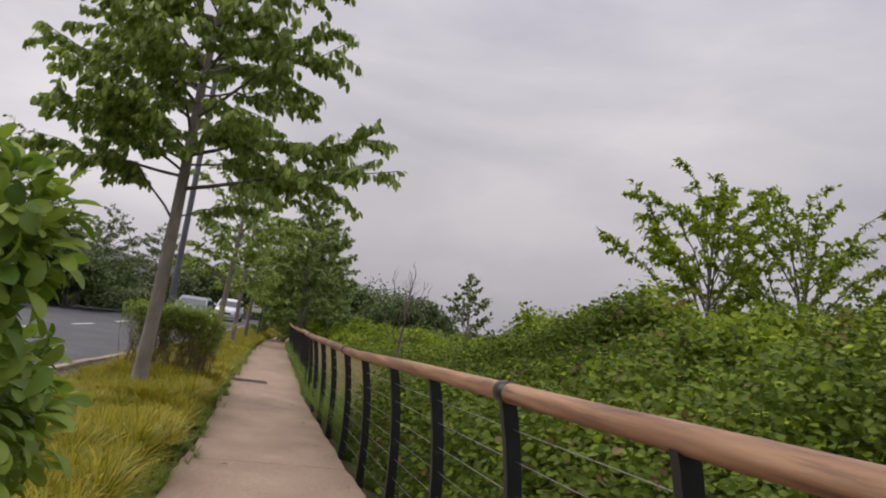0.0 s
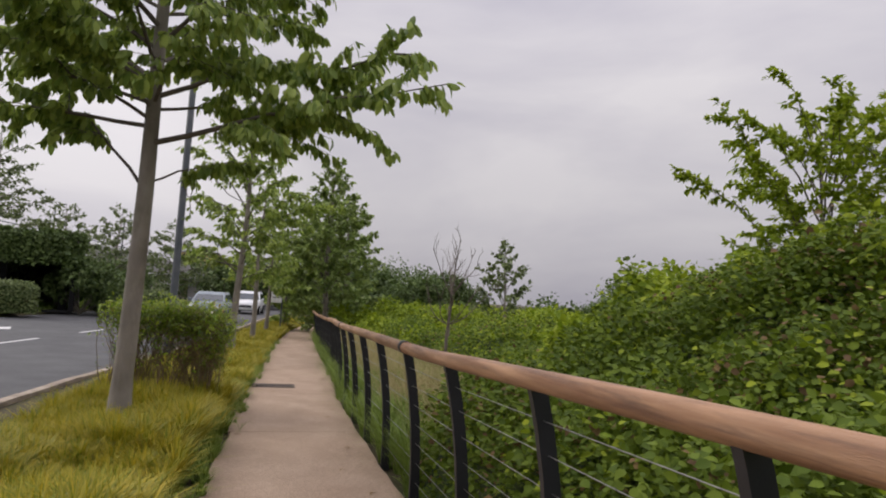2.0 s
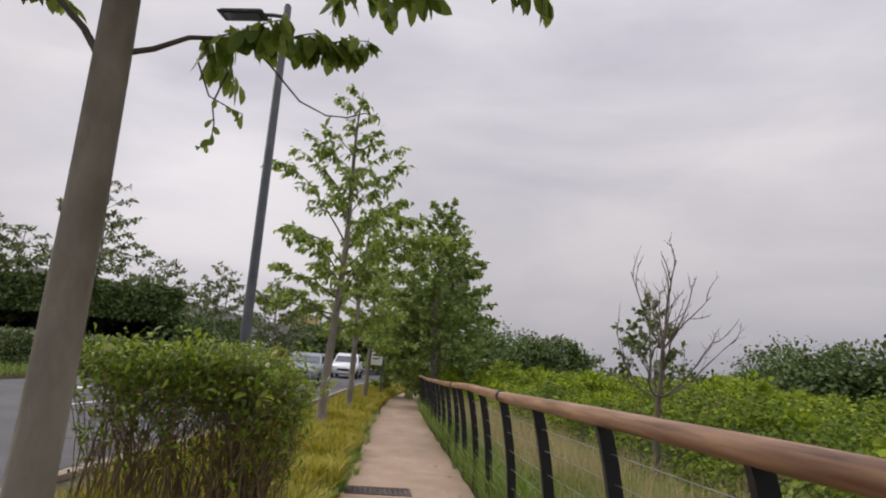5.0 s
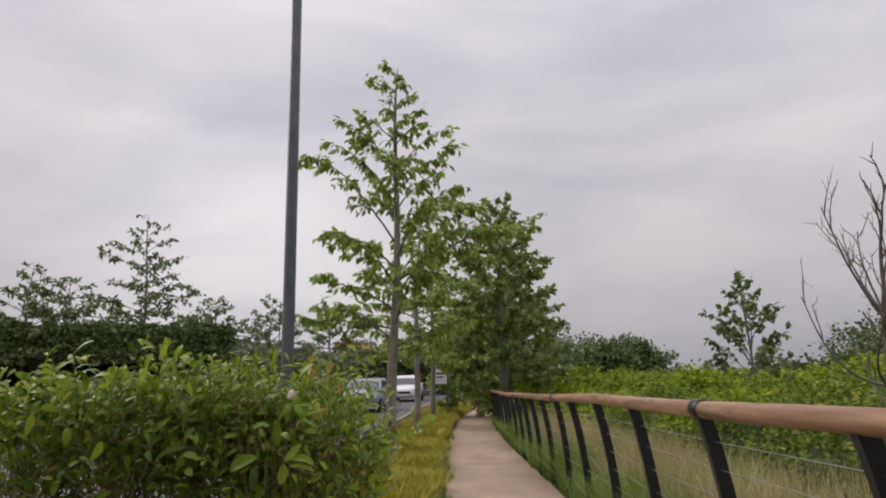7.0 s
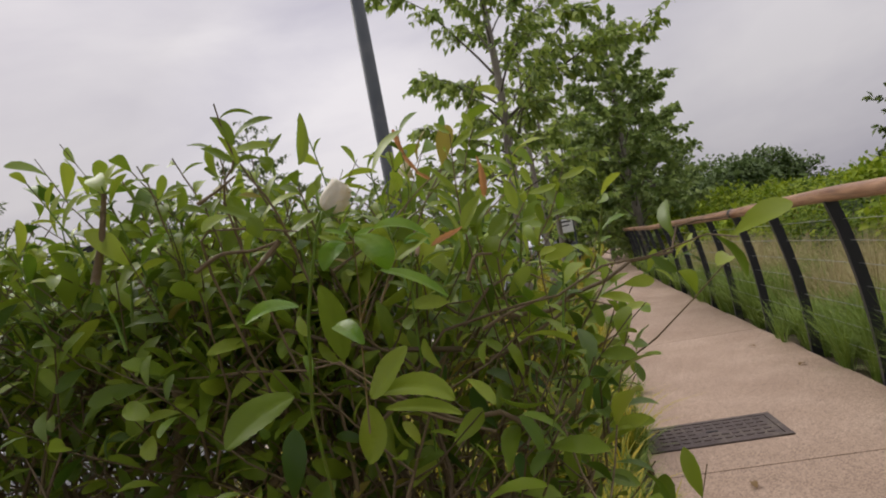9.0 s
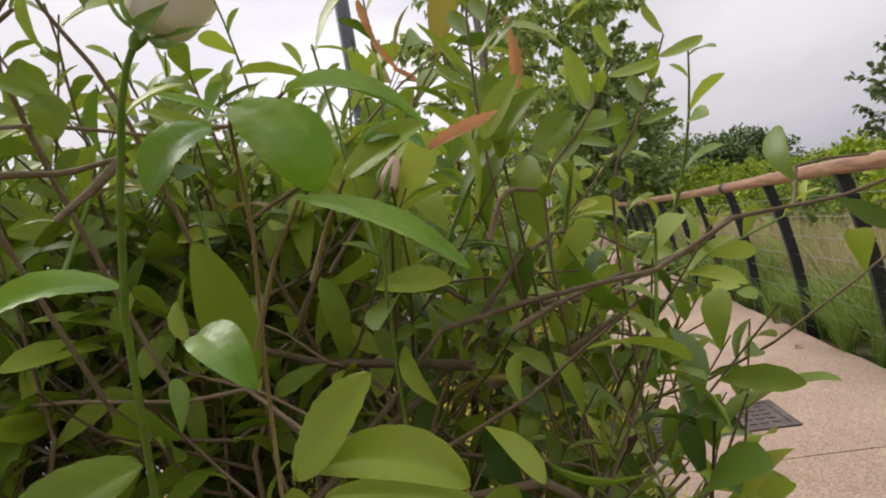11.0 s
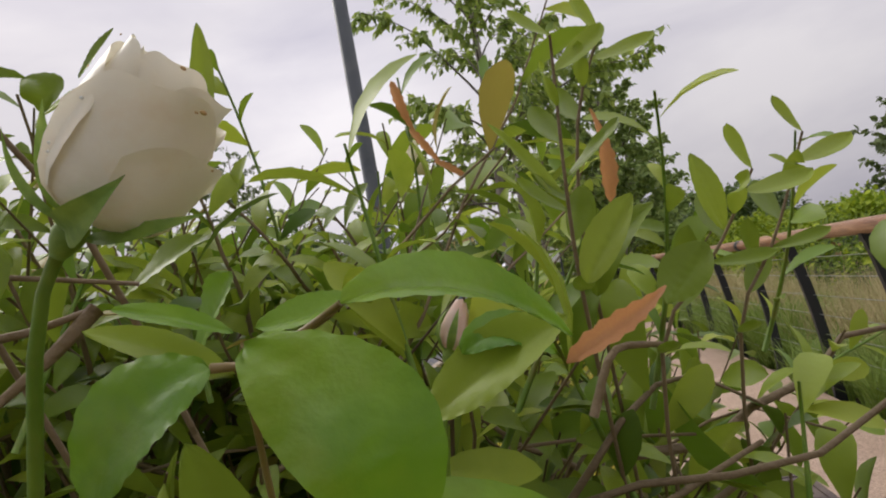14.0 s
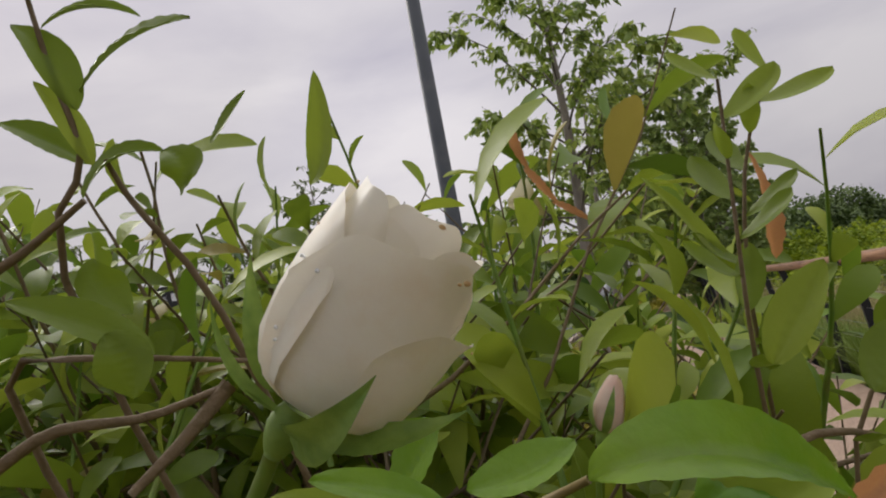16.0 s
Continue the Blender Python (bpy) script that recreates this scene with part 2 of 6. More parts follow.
M_tyre = mat("tyre_rubber", (0.015, 0.015, 0.015), (0.03, 0.03, 0.03), 9, 0.85, 0.3, 80)
M_lens = mat("headlamp_lens", (0.5, 0.5, 0.5), (0.7, 0.7, 0.7), 9, 0.15, 0, specular=0.8)


# ---- building helpers ----
rng = np.random.default_rng(7)


def mesh_np(name, verts, faces, material, smooth=True):
    """A mesh from an array of vertices and one or more arrays of faces (rows of three or four indices)."""
    me = bpy.data.meshes.new(name)
    verts = np.asarray(verts, dtype=np.float32)
    groups = [np.asarray(f, dtype=np.int32) for f in (faces if isinstance(faces, list) else [faces])]
    groups = [f for f in groups if len(f)]
    loops = np.concatenate([f.ravel() for f in groups])
    sizes = np.concatenate([np.full(len(f), f.shape[1], dtype=np.int32) for f in groups])
    starts = np.concatenate([[0], np.cumsum(sizes)[:-1]]).astype(np.int32)
    me.vertices.add(len(verts))
    me.vertices.foreach_set("co", verts.ravel())
    me.loops.add(len(loops))
    me.loops.foreach_set("vertex_index", loops)
    me.polygons.add(len(sizes))
    me.polygons.foreach_set("loop_start", starts)
    me.polygons.foreach_set("use_smooth", np.full(len(sizes), smooth))
    me.materials.append(material)
    me.update(calc_edges=True)
    return me


def put_part(name, me, parent=None, label=""):
    ob = new(name, me)
    ob.parent = parent
    if label:
        ob["label"] = label
    return ob


def part(name, bm, material, parent=None, label="", smooth=False):
    me = bpy.data.meshes.new(name)
    bm.to_mesh(me)
    bm.free()
    me.materials.append(material)
    if smooth:
        for p in me.polygons:
            p.use_smooth = True
    return put_part(name, me, parent, label)


def box_bm(sx, sy, sz, at=(0, 0, 0), bevel=0.0, bm=None):
    bm = bm or bmesh.new()
    r = bmesh.ops.create_cube(bm, size=1.0, matrix=Matrix.Translation(at) @ Matrix.Diagonal((sx, sy, sz, 1)))
    if bevel:
        edges = {e for v in r["verts"] for e in v.link_edges}
        bmesh.ops.bevel(bm, geom=list(edges), offset=bevel, segments=2, affect="EDGES", profile=0.6)
    return bm


def tube_arrays(points, radii, sides=8, base=0):
    """Vertices and faces of a tapering tube along points, with closed ends."""
    p = np.asarray(points, float)
    r = np.broadcast_to(np.asarray(radii, float), (len(p),))
    d = np.gradient(p, axis=0)
    d /= np.linalg.norm(d, axis=1)[:, None] + 1e-9
    ref = np.array([0.0, 0.0, 1.0]) if abs(d[0, 2]) < 0.9 else np.array([1.0, 0.0, 0.0])
    a = np.cross(d, ref)
    a /= np.linalg.norm(a, axis=1)[:, None] + 1e-9
    b = np.cross(d, a)
    ang = np.arange(sides) * 2 * math.pi / sides
    ring = np.cos(ang)[None, :, None] * a[:, None, :] + np.sin(ang)[None, :, None] * b[:, None, :]
    v = (p[:, None, :] + ring * r[:, None, None]).reshape(-1, 3)
    i = np.arange(len(p) - 1)[:, None] * sides
    j = np.arange(sides)[None, :]
    k = (j + 1) % sides
    f = np.stack([i + j, i + k, i + sides + k, i + sides + j], -1).reshape(-1, 4) + base
    last = (len(p) - 1) * sides
    caps = np.array([[base + 0, base + q, base + q + 1] for q in range(1, sides - 1)] + [[base + last, base + last + q + 1, base + last + q] for q in range(1, sides - 1)])
    return v, f, caps


class Tubes:
    def __init__(self):
        self.v, self.q, self.t, self.n = [], [], [], 0

    def add(self, points, radii, sides=6):
        v, q, t = tube_arrays(points, radii, sides, self.n)
        self.v.append(v)
        self.q.append(q)
        self.t.append(t)
        self.n += len(v)

    def mesh(self, name, material):
        return mesh_np(name, np.concatenate(self.v), [np.concatenate(self.q), np.concatenate(self.t)], material)


def unit(a):
    a = np.asarray(a, float)
    return a / (np.linalg.norm(a, axis=-1, keepdims=True) + 1e-9)


# leaf templates: along, across, lift; and their faces
LEAF_FINE = (np.array([(s, w * side, h - 0.16 * s * s + 0.18 * abs(side) * w * 2) for s, w, h in
                       ((0, 0.010, 0), (0.16, 0.06, 0.02), (0.4, 0.128, 0.05), (0.65, 0.162, 0.04), (0.85, 0.135, 0.01), (0.96, 0.066, -0.02), (1.0, 0.010, -0.03)) for side in (-1, 0, 1)]),
             np.array([(3 * i + c, 3 * i + c + 1, 3 * i + c + 4, 3 * i + c + 3) for i in range(6) for c in (0, 1)]))
LEAF_MID = (np.array([(0, 0, 0), (0.4, -0.21, 0.05), (0.42, 0, 0), (0.4, 0.21, 0.05), (1, 0, -0.1)]),
            np.array([(0, 2, 1), (0, 3, 2), (1, 2, 4), (2, 3, 4)]))
LEAF_BROAD = (np.array([(0, 0, 0), (0.15, -0.26, 0.05), (0.55, -0.36, 0.06), (0.15, 0.26, 0.05), (0.55, 0.36, 0.06), (0.5, 0, -0.02), (1, 0, -0.12)]),
              np.array([(0, 5, 1), (1, 5, 2), (0, 3, 5), (3, 4, 5), (2, 5, 6), (5, 4, 6)]))
LEAF_DROOP = (np.array([(s, w * side, -0.22 * s * s + 0.3 * abs(side) * w) for s, w in ((0, 0.008), (0.25, 0.135), (0.58, 0.175), (0.85, 0.105), (1.0, 0.006)) for side in (-1, 0, 1)]),
              np.array([(3 * i + c, 3 * i + c + 1, 3 * i + c + 4, 3 * i + c + 3) for i in range(4) for c in (0, 1)]))
LEAF_OVAL = (LEAF_FINE[0] * np.array([1.0, 1.55, 1.0]), LEAF_FINE[1])


def leaf_arrays(at, along, up, length, template, width=1.0):
    """Many leaves at once: each lies along its own way with its upper side towards up."""
    at = np.asarray(at, float)
    n = len(at)
    a = unit(along)
    side = unit(np.cross(np.broadcast_to(up, a.shape), a))
    nor = np.cross(a, side)
    length = np.broadcast_to(length, (n,))[:, None, None]
    width = np.broadcast_to(width, (n,))[:, None, None]
    tv, tf = template
    v = at[:, None, :] + length * (tv[None, :, 0:1] * a[:, None, :] + width * tv[None, :, 1:2] * side[:, None, :] + tv[None, :, 2:3] * nor[:, None, :])
    f = tf[None] + (np.arange(n) * len(tv))[:, None, None]
    return v.reshape(-1, 3), f.reshape(-1, tf.shape[1])


def leaf_mesh(name, at, along, up, length, template, material, width=1.0):
    v, f = leaf_arrays(at, along, up, length, template, width)
    return mesh_np(name, v, f, material)


def grass_mesh(name, at, height, material, lean=0.45, blade=0.006):
    """Grass blades that bow outwards: three joints each."""
    n = len(at)
    az = rng.uniform(0, 2 * math.pi, n)
    out = np.stack([np.cos(az), np.sin(az), np.zeros(n)], 1)
    side = np.stack([-np.sin(az), np.cos(az), np.zeros(n)], 1)
    h = np.broadcast_to(height, (n,)) * rng.uniform(0.6, 1.15, n)
    k = np.abs(rng.normal(lean, 0.25, n))
    v = np.zeros((n, 7, 3))
    for i, (s, w) in enumerate(((0, 1.0), (0.4, 0.9), (0.75, 0.6))):
        mid = at + out * (k * s * s * h)[:, None] + np.array([0, 0, 1.0]) * (h * s * (1 - 0.22 * k * s))[:, None]
        v[:, 2 * i] = mid - side * blade * w * 0.5
        v[:, 2 * i + 1] = mid + side * blade * w * 0.5
    v[:, 6] = at + out * (k * h)[:, None] + np.array([0, 0, 1.0]) * (h * (1 - 0.3 * k))[:, None]
    b = (np.arange(n) * 7)[:, None]
    q = np.concatenate([b + np.array([[0, 1, 3, 2]]), b + np.array([[2, 3, 5, 4]])])
    t = b + np.array([[4, 5, 6]])
    return mesh_np(name, v.reshape(-1, 3), [q, t], material)


def field(x, y, s, seed=0.0):
    """Smooth value noise in about -1..1 over arrays."""
    x, y = np.asarray(x, float) * s + seed * 17.3, np.asarray(y, float) * s + seed * 9.1
    return (np.sin(x * 1.7 + 1.3 * np.sin(y * 1.1)) + np.sin(y * 2.1 + 1.7 * np.sin(x * 0.9 + 2)) + 0.6 * np.sin(3.7 * x + 2.9 * y) + 0.4 * np.sin(6.1 * x - 5.3 * y)) / 2.6


# ---- plan: lines that run beside the path, as x over y ----
PL = np.array([(-40, -2.2), (-16, -1.2), (-7.7, -0.75), (-5.9, -0.61), (-4.2, -0.53), (-0.4, -0.33), (1, -0.25), (2.6, -0.15), (4.8, -0.02), (7.7, 0.13), (11.7, 0.45), (17.5, 1.06), (19, 1.25), (25.5, 2.4), (31, 3.4), (45, 7.0), (70, 16)])
PR = np.array([(-40, 0.0), (-16, 0.46), (-9.8, 0.565), (-6.8, 0.64), (-4.9, 0.68), (-2, 0.75), (0, 0.88), (1.45, 1.0), (3.5, 1.11), (5.5, 1.22), (9.9, 1.48), (13.9, 1.75), (21.7, 2.75), (27, 3.8), (31, 4.7), (45, 8.3), (70, 17.3)])
PK = np.array([(-40, -4.9), (-16, -3.7), (-4, -3.02), (0, -2.72), (2.5, -2.5), (5, -2.25), (10, -1.8), (17, -1.1), (27, -0.1), (40, 1.5), (80, 8)])


def fall(y):
    """The whole place falls gently along the path."""
    return np.interp(y, [-40, -16, -11, -6.4, -1.8, 0.3, 2.4, 8, 16, 30], [0.70, 0.46, 0.285, 0.105, 0.02, -0.01, -0.07, -0.19, -0.28, -0.30])


def line_at(tab, y):
    """Piecewise line, eased at its joints."""
    y = np.asarray(y, float)
    s = 0
    for o in (-1.2, -0.6, 0, 0.6, 1.2):
        s = s + np.interp(y + o, tab[:, 0], tab[:, 1])
    return s / 5


def left_edge(y):
    return line_at(PL, y)


def right_edge(y):
    return line_at(PR, y)


def kerb_line(y):
    return line_at(PK, y)


ROAD_W = 9.4


def ground_z(x, y):
    """Height of the soil."""
    d = x - right_edge(y)
    return np.where(d > 0, -0.05 - 0.10 * np.clip(d, 0, 4), -0.04) + fall(y)


# ---- ground, road, path ----
gy = np.concatenate([[-400, -90, -40], np.arange(-20, 61, 1.0), [80, 130, 300, 900, 2500]])
cols = []
for y in gy:
    L, R, K = float(left_edge(y)), float(right_edge(y)), float(kerb_line(y))
    cols.append([(-2500, y, -0.2), (K - 60, y, 0.1), (K - ROAD_W - 6, y, 0.1), (K - ROAD_W - 0.15, y, -0.02), (K - ROAD_W - 0.1, y, -0.26), (K - 0.02, y, -0.26), (K + 0.02, y, -0.05),
                 ((K + L) / 2, y, -0.02), (L - 0.02, y, -0.045), (L + 0.02, y, -0.09), (R - 0.02, y, -0.09), (R + 0.04, y, -0.05), (R + 1.5, y, -0.2), (R + 4, y, -0.45), (R + 30, y, -0.5), (2500, y, -0.5)])
gv = np.array(cols).reshape(-1, 3)
gv[:, 2] += fall(gv[:, 1])
nc = len(cols[0])
gf = np.array([(i * nc + j, i * nc + j + 1, (i + 1) * nc + j + 1, (i + 1) * nc + j) for i in range(len(gy) - 1) for j in range(nc - 1)])
ground = put_part("ground", mesh_np("ground", gv, gf, M_soil))
tagged(ground, "dark soil and leaf litter under the plants", "ground", kind="structure")


def strip_mesh(name, ys, x0, x1, z, material, thick=0.1):
    """A slab between two lines along y, with sides."""
    v, f = [], []
    for y in ys:
        a, b = float(x0(y)), float(x1(y))
        h = z + float(fall(y))
        v += [(a, y, h), (b, y, h), (b, y, h - thick), (a, y, h - thick)]
    for i in range(len(ys) - 1):
        for j in range(4):
            f.append((4 * i + j, 4 * i + (j + 1) % 4, 4 * i + 4 + (j + 1) % 4, 4 * i + 4 + j))
    f += [(3, 2, 1, 0), tuple(4 * (len(ys) - 1) + k for k in range(4))]
    return mesh_np(name, v, np.array(f), material, smooth=False)


road = put_part("road", strip_mesh("road", list(np.arange(-40, 80.1, 1.0)), lambda y: kerb_line(y) - ROAD_W - 0.08, lambda y: kerb_line(y) - 0.062, -0.11, M_asphalt))
tagged(road, "grey worn asphalt road beside the planting", "road", kind="structure")
path = new("pavement")
tagged(path, "buff resin footpath with narrow cross joints", "pavement", kind="structure")
edges_y = [-24, -19, -15, -12.2, -9.3, -6.4, -3.4, -0.45, 2.6, 5.6, 8.8, 12, 16, 20, 25, 30, 36, 44, 56]
for a, b in zip(edges_y[:-1], edges_y[1:]):
    wob = rng.uniform(-0.012, 0.012)
    put_part("slab", strip_mesh("slab", list(np.linspace(a + 0.004, b - 0.004, max(5, int((b - a) / 0.25)))),
                                lambda y: left_edge(y) + 0.012 * math.sin(y * 3.1) + 0.008 * math.sin(y * 8.3) + wob,
                                lambda y: right_edge(y) - 0.005 + 0.008 * math.sin(y * 4.3) + 0.006 * math.sin(y * 11.0), 0.0, M_path, 0.085), path)


# road markings, laid just above the asphalt
def marking(name, x, y, turn, poly, label):
    bm = bmesh.new()
    bm.faces.new([bm.verts.new((px, py, 0.0)) for px, py in poly])
    r = bmesh.ops.extrude_face_region(bm, geom=bm.faces[:])
    bmesh.ops.translate(bm, verts=[e for e in r["geom"] if isinstance(e, bmesh.types.BMVert)], vec=(0, 0, 0.004))
    bmesh.ops.recalc_face_normals(bm, faces=bm.faces[:])
    ob = part(name, bm, M_mark)
    ob.matrix_world = pose(x, y, -0.108 + float(fall(y)), math.degrees(math.atan(float(fall(y + 1) - fall(y - 1)) / 2)), 0, turn)
    return tagged(ob, label, "road marking", kind="structure")


dash = [(-0.06, -1.1), (0.06, -1.1), (0.06, 1.1), (-0.06, 1.1)]
for y in (-7, -1.6, 3.9, 9.3, 14.7, 20, 26, 32):
    marking("road_dash", float(kerb_line(y)) - 4.2, y, -6.0, dash, "worn white dashed lane line on the asphalt")
ARROW = [(-0.12, -1.6), (0.12, -1.6), (0.12, 0.3), (0.5, 0.3), (0, 1.6), (-0.5, 0.3), (-0.12, 0.3)]
for y in (2.0, 13.6, 30.0):
    marking("road_arrow", float(kerb_line(y)) - 6.8, y, -6.0, ARROW, "worn white lane arrow on the asphalt")


# ---- handrail fence ----
POST0, POST_STEP = 2.43, 1.017
BOW = ((0.0, 0.0), (0.15, -0.006), (0.32, -0.014), (0.5, -0.030), (0.66, -0.052), (0.8, -0.078), (0.9, -0.102), (0.94, -0.114))
RAIL_OFF, RAIL_Z, RAIL_R = -0.125, 0.968, 0.036
fence = new("fence")
tagged(fence, "timber handrail on bowed black steel posts with steel cables", "fence", kind="structure")


def post_mesh():
    v, f = [], []
    for z, x in BOW:
        w = 0.029 if z > 0.1 else 0.033
        for dx, dy in ((-w, -0.016), (w, -0.016), (w, 0.016), (-w, 0.016)):
            v.append((x + dx, dy, z - 0.12 if z == 0 else z))
    n = len(BOW)
    for i in range(n - 1):
        for j in range(4):
            f.append((4 * i + j, 4 * i + (j + 1) % 4, 4 * i + 4 + (j + 1) % 4, 4 * i + 4 + j))
    f += [(3, 2, 1, 0), (4 * n - 4, 4 * n - 3, 4 * n - 2, 4 * n - 1)]
    return mesh_np("post", v, np.array(f), M_steel, smooth=False)


POST = post_mesh()
posts_y = [POST0 + POST_STEP * k - 0.09 * math.exp(-((k + 9.8) / 1.7) ** 2) for k in range(-18, 25)]
for y in posts_y:
    s = float(right_edge(y + 0.2) - right_edge(y - 0.2)) / 0.4
    p = put_part("post", POST, fence)
    p.matrix_basis = pose(float(right_edge(y)) + 0.045 + rng.normal(0, 0.004), y, float(fall(y)), rng.normal(0, 0.6), rng.normal(0, 0.5), -math.degrees(math.atan(s)))
joint_k = list(range(-16, 24, 4))
joints = [posts_y[0] - 0.4] + [posts_y[k + 18] for k in joint_k] + [posts_y[-1]]


def rail_x(y):
    return float(right_edge(y)) + 0.045 + RAIL_OFF


for a, b in zip(joints[:-1], joints[1:]):
    ys = np.linspace(a, b, 14)
    pts = [(rail_x(y), y, RAIL_Z + float(fall(y)) + 0.003 * math.sin(y * 1.3)) for y in ys]
    v, q, t = tube_arrays(pts, RAIL_R * (1 + 0.02 * np.sin(ys * 5)), 20)
    put_part("rail", mesh_np("rail", v, [q, t], M_timber), fence, "weathered round timber handrail")
for y in joints[1:-1]:
    v, q, t = tube_arrays([(rail_x(y + o), y + o, RAIL_Z + float(fall(y + o))) for o in (-0.04, -0.036, 0.036, 0.04)], [RAIL_R + 0.001, RAIL_R + 0.0045, RAIL_R + 0.0045, RAIL_R + 0.001], 20)
    put_part("collar", mesh_np("collar", v, [q, t], M_steel), fence, "black steel collar round the rail")
for z in (0.13, 0.25, 0.37, 0.49, 0.61, 0.73, 0.84):
    off = float(np.interp(z, [b[0] for b in BOW], [b[1] for b in BOW])) + 0.045
    v, q, t = tube_arrays([(float(right_edge(y)) + off, y, z + float(fall(y))) for y in posts_y], 0.0018, 5)
    put_part("cable", mesh_np("cable", v, [q, t], M_cable), fence, "thin stainless steel cable")

# access cover in the path
cover = tagged(new("access_cover"), "dark cast-iron access cover with raised pattern set in the path", "access cover")
cover.matrix_world = pose(0.0, 0.01, float(fall(0.01)) + 0.002, 0, 0, 0)
bm = bmesh.new()
for sx, sy, x, y in ((0.60, 0.028, 0, -0.151), (0.60, 0.028, 0, 0.151), (0.028, 0.274, -0.286, 0), (0.028, 0.274, 0.286, 0)):
    box_bm(sx, sy, 0.016, (x, y, 0), 0.002, bm)
part("frame", bm, M_grate, cover)
part("plate", box_bm(0.536, 0.268, 0.012, (0, 0, 0), 0.002), M_grate, cover)
stud = None
for i in range(11):
    for j in range(5):
        if j == 2 and 3 < i < 7:
            continue
        if stud is None:
            first = part("stud", box_bm(0.030, 0.020, 0.005, (0, 0, 0), 0.0015), M_grate, cover)
            stud = first.data
        else:
            first = put_part("stud", stud, cover)
        first.location = (-0.225 + i * 0.045, -0.1 + j * 0.05, 0.0075)
# solid near-black bar, painted as the shade in a hole
part("keyhole", box_bm(0.05, 0.016, 0.003, (0.0, 0.0, 0.0065), 0.001), M_dark, cover)


# ---- trees ----
def tree(name, label, base, height, trunk_r, lean, crown, limbs, per_limb, leaf_len, leaf_mat, bark, template, droop=0.35, seed=1, extra=(), leaf_step=0.05, width=1.0, sub=5, rise=0.5, limb_start=None, hang=()):
    """A tapered trunk, limbs that fork into twigs, and leaves along the twigs.
    crown: radius over relative height, as pairs. extra: limbs given as (start height, azimuth, length, rise)."""
    r = np.random.default_rng(seed)
    top = tagged(new(name), label, "tree")
    top.location = (base[0], base[1], base[2] + float(fall(base[1])))
    hs = np.linspace(0, 1, 14)
    ph = r.uniform(0, 6, 4)
    tx = lean[0] * height * hs ** 1.3 + 0.012 * height * np.sin(hs * 7 + ph[0]) * hs
    ty = lean[1] * height * hs ** 1.3 + 0.012 * height * np.sin(hs * 6 + ph[1]) * hs
    pts = np.stack([tx, ty, hs * height], 1)
    rad = trunk_r * (1 - hs) ** 0.75 + 0.006
    rad[0] *= 1.35
    pts[0, 2] = -0.12
    v, q, t = tube_arrays(pts, rad, 14)
    put_part("trunk", mesh_np("trunk", v, [q, t], bark), top)
    tubes = Tubes()
    at, along = [], []
    ck = np.array(crown)
    h0 = ck[0, 0] if limb_start is None else limb_start
    specs = []
    for i in range(limbs):
        h = h0 + (0.985 - h0) * ((i + r.uniform(0, 0.8)) / limbs)
        ln = float(np.interp(h, ck[:, 0], ck[:, 1])) * r.uniform(0.75, 1.12)
        specs.append((h * height, i * 2.39996 + r.uniform(-0.35, 0.35), ln, rise * r.uniform(0.6, 1.3) * (0.6 + 0.9 * h)))
    for h, az, ln, up in list(specs) + list(extra):
        k = h / height
        p0 = np.array([np.interp(k, hs, tx), np.interp(k, hs, ty), h])
        way = np.array([math.cos(az), math.sin(az), 0.0])
        s = np.linspace(0, 1, 8)
        wig = r.normal(0, 0.035 * ln, (8, 3)) * s[:, None]
        line = p0 + way * (ln * s)[:, None] + np.array([0, 0, 1.0]) * (ln * (up * s - 0.42 * up * s ** 2))[:, None] + wig
        r0 = min(0.36 * trunk_r, 0.005 + 0.0085 * ln)
        tubes.add(line, r0 * (1 - 0.85 * s), 6)
        twigs = [line[2:]]
        for j in range(int(sub * max(ln, 0.5))):
            f = r.uniform(0.22, 0.98)
            i0 = min(int(f * 7), 6)
            b0 = line[i0] + (line[i0 + 1] - line[i0]) * (f * 7 - i0)
            side = np.cross(way, (0, 0, 1)) * r.choice([-1, 1])
            d = unit(way * r.uniform(0.25, 0.9) + side * r.uniform(0.3, 1.0) + np.array([0, 0, r.uniform(-0.15, 0.55)]))
            tl = ln * r.uniform(0.18, 0.42) * (1.15 - 0.6 * f)
            ss = np.linspace(0, 1, 5)
            tw = b0 + d * (tl * ss)[:, None] + np.array([0, 0, -1.0]) * (0.18 * tl * ss ** 2)[:, None]
            tubes.add(tw, 0.0055 * (1 - 0.7 * ss), 4)
            twigs.append(tw)
        for tw in twigs:
            seg = np.linalg.norm(np.diff(tw, axis=0), axis=1).sum()
            n = max(3, int(seg / leaf_step * per_limb))
            u = r.uniform(0.08, 1.03, n) * (len(tw) - 1)
            i0 = np.clip(u.astype(int), 0, len(tw) - 2)
            pp = tw[i0] + (tw[i0 + 1] - tw[i0]) * (u - i0)[:, None]
            dd = unit(tw[i0 + 1] - tw[i0])
            rnd = r.normal(0, 0.75, (n, 3))
            at.append(pp + r.normal(0, 0.012, (n, 3)))
            along.append(unit(dd * 0.7 + rnd + np.array([0, 0, -droop * 2])))
    for line, leaves in hang:
        line = np.array(line) - np.array(top.location)
        tubes.add(line, np.linspace(0.0045, 0.0018, len(line)), 5)
        u = np.linspace(0.45, 1.0, leaves) * (len(line) - 1)
        i0 = np.clip(u.astype(int), 0, len(line) - 2)
        at.append(line[i0] + (line[i0 + 1] - line[i0]) * (u - i0)[:, None])
        along.append(unit(r.normal(0, 0.5, (leaves, 3)) + np.array([0, 0, -1.0])))
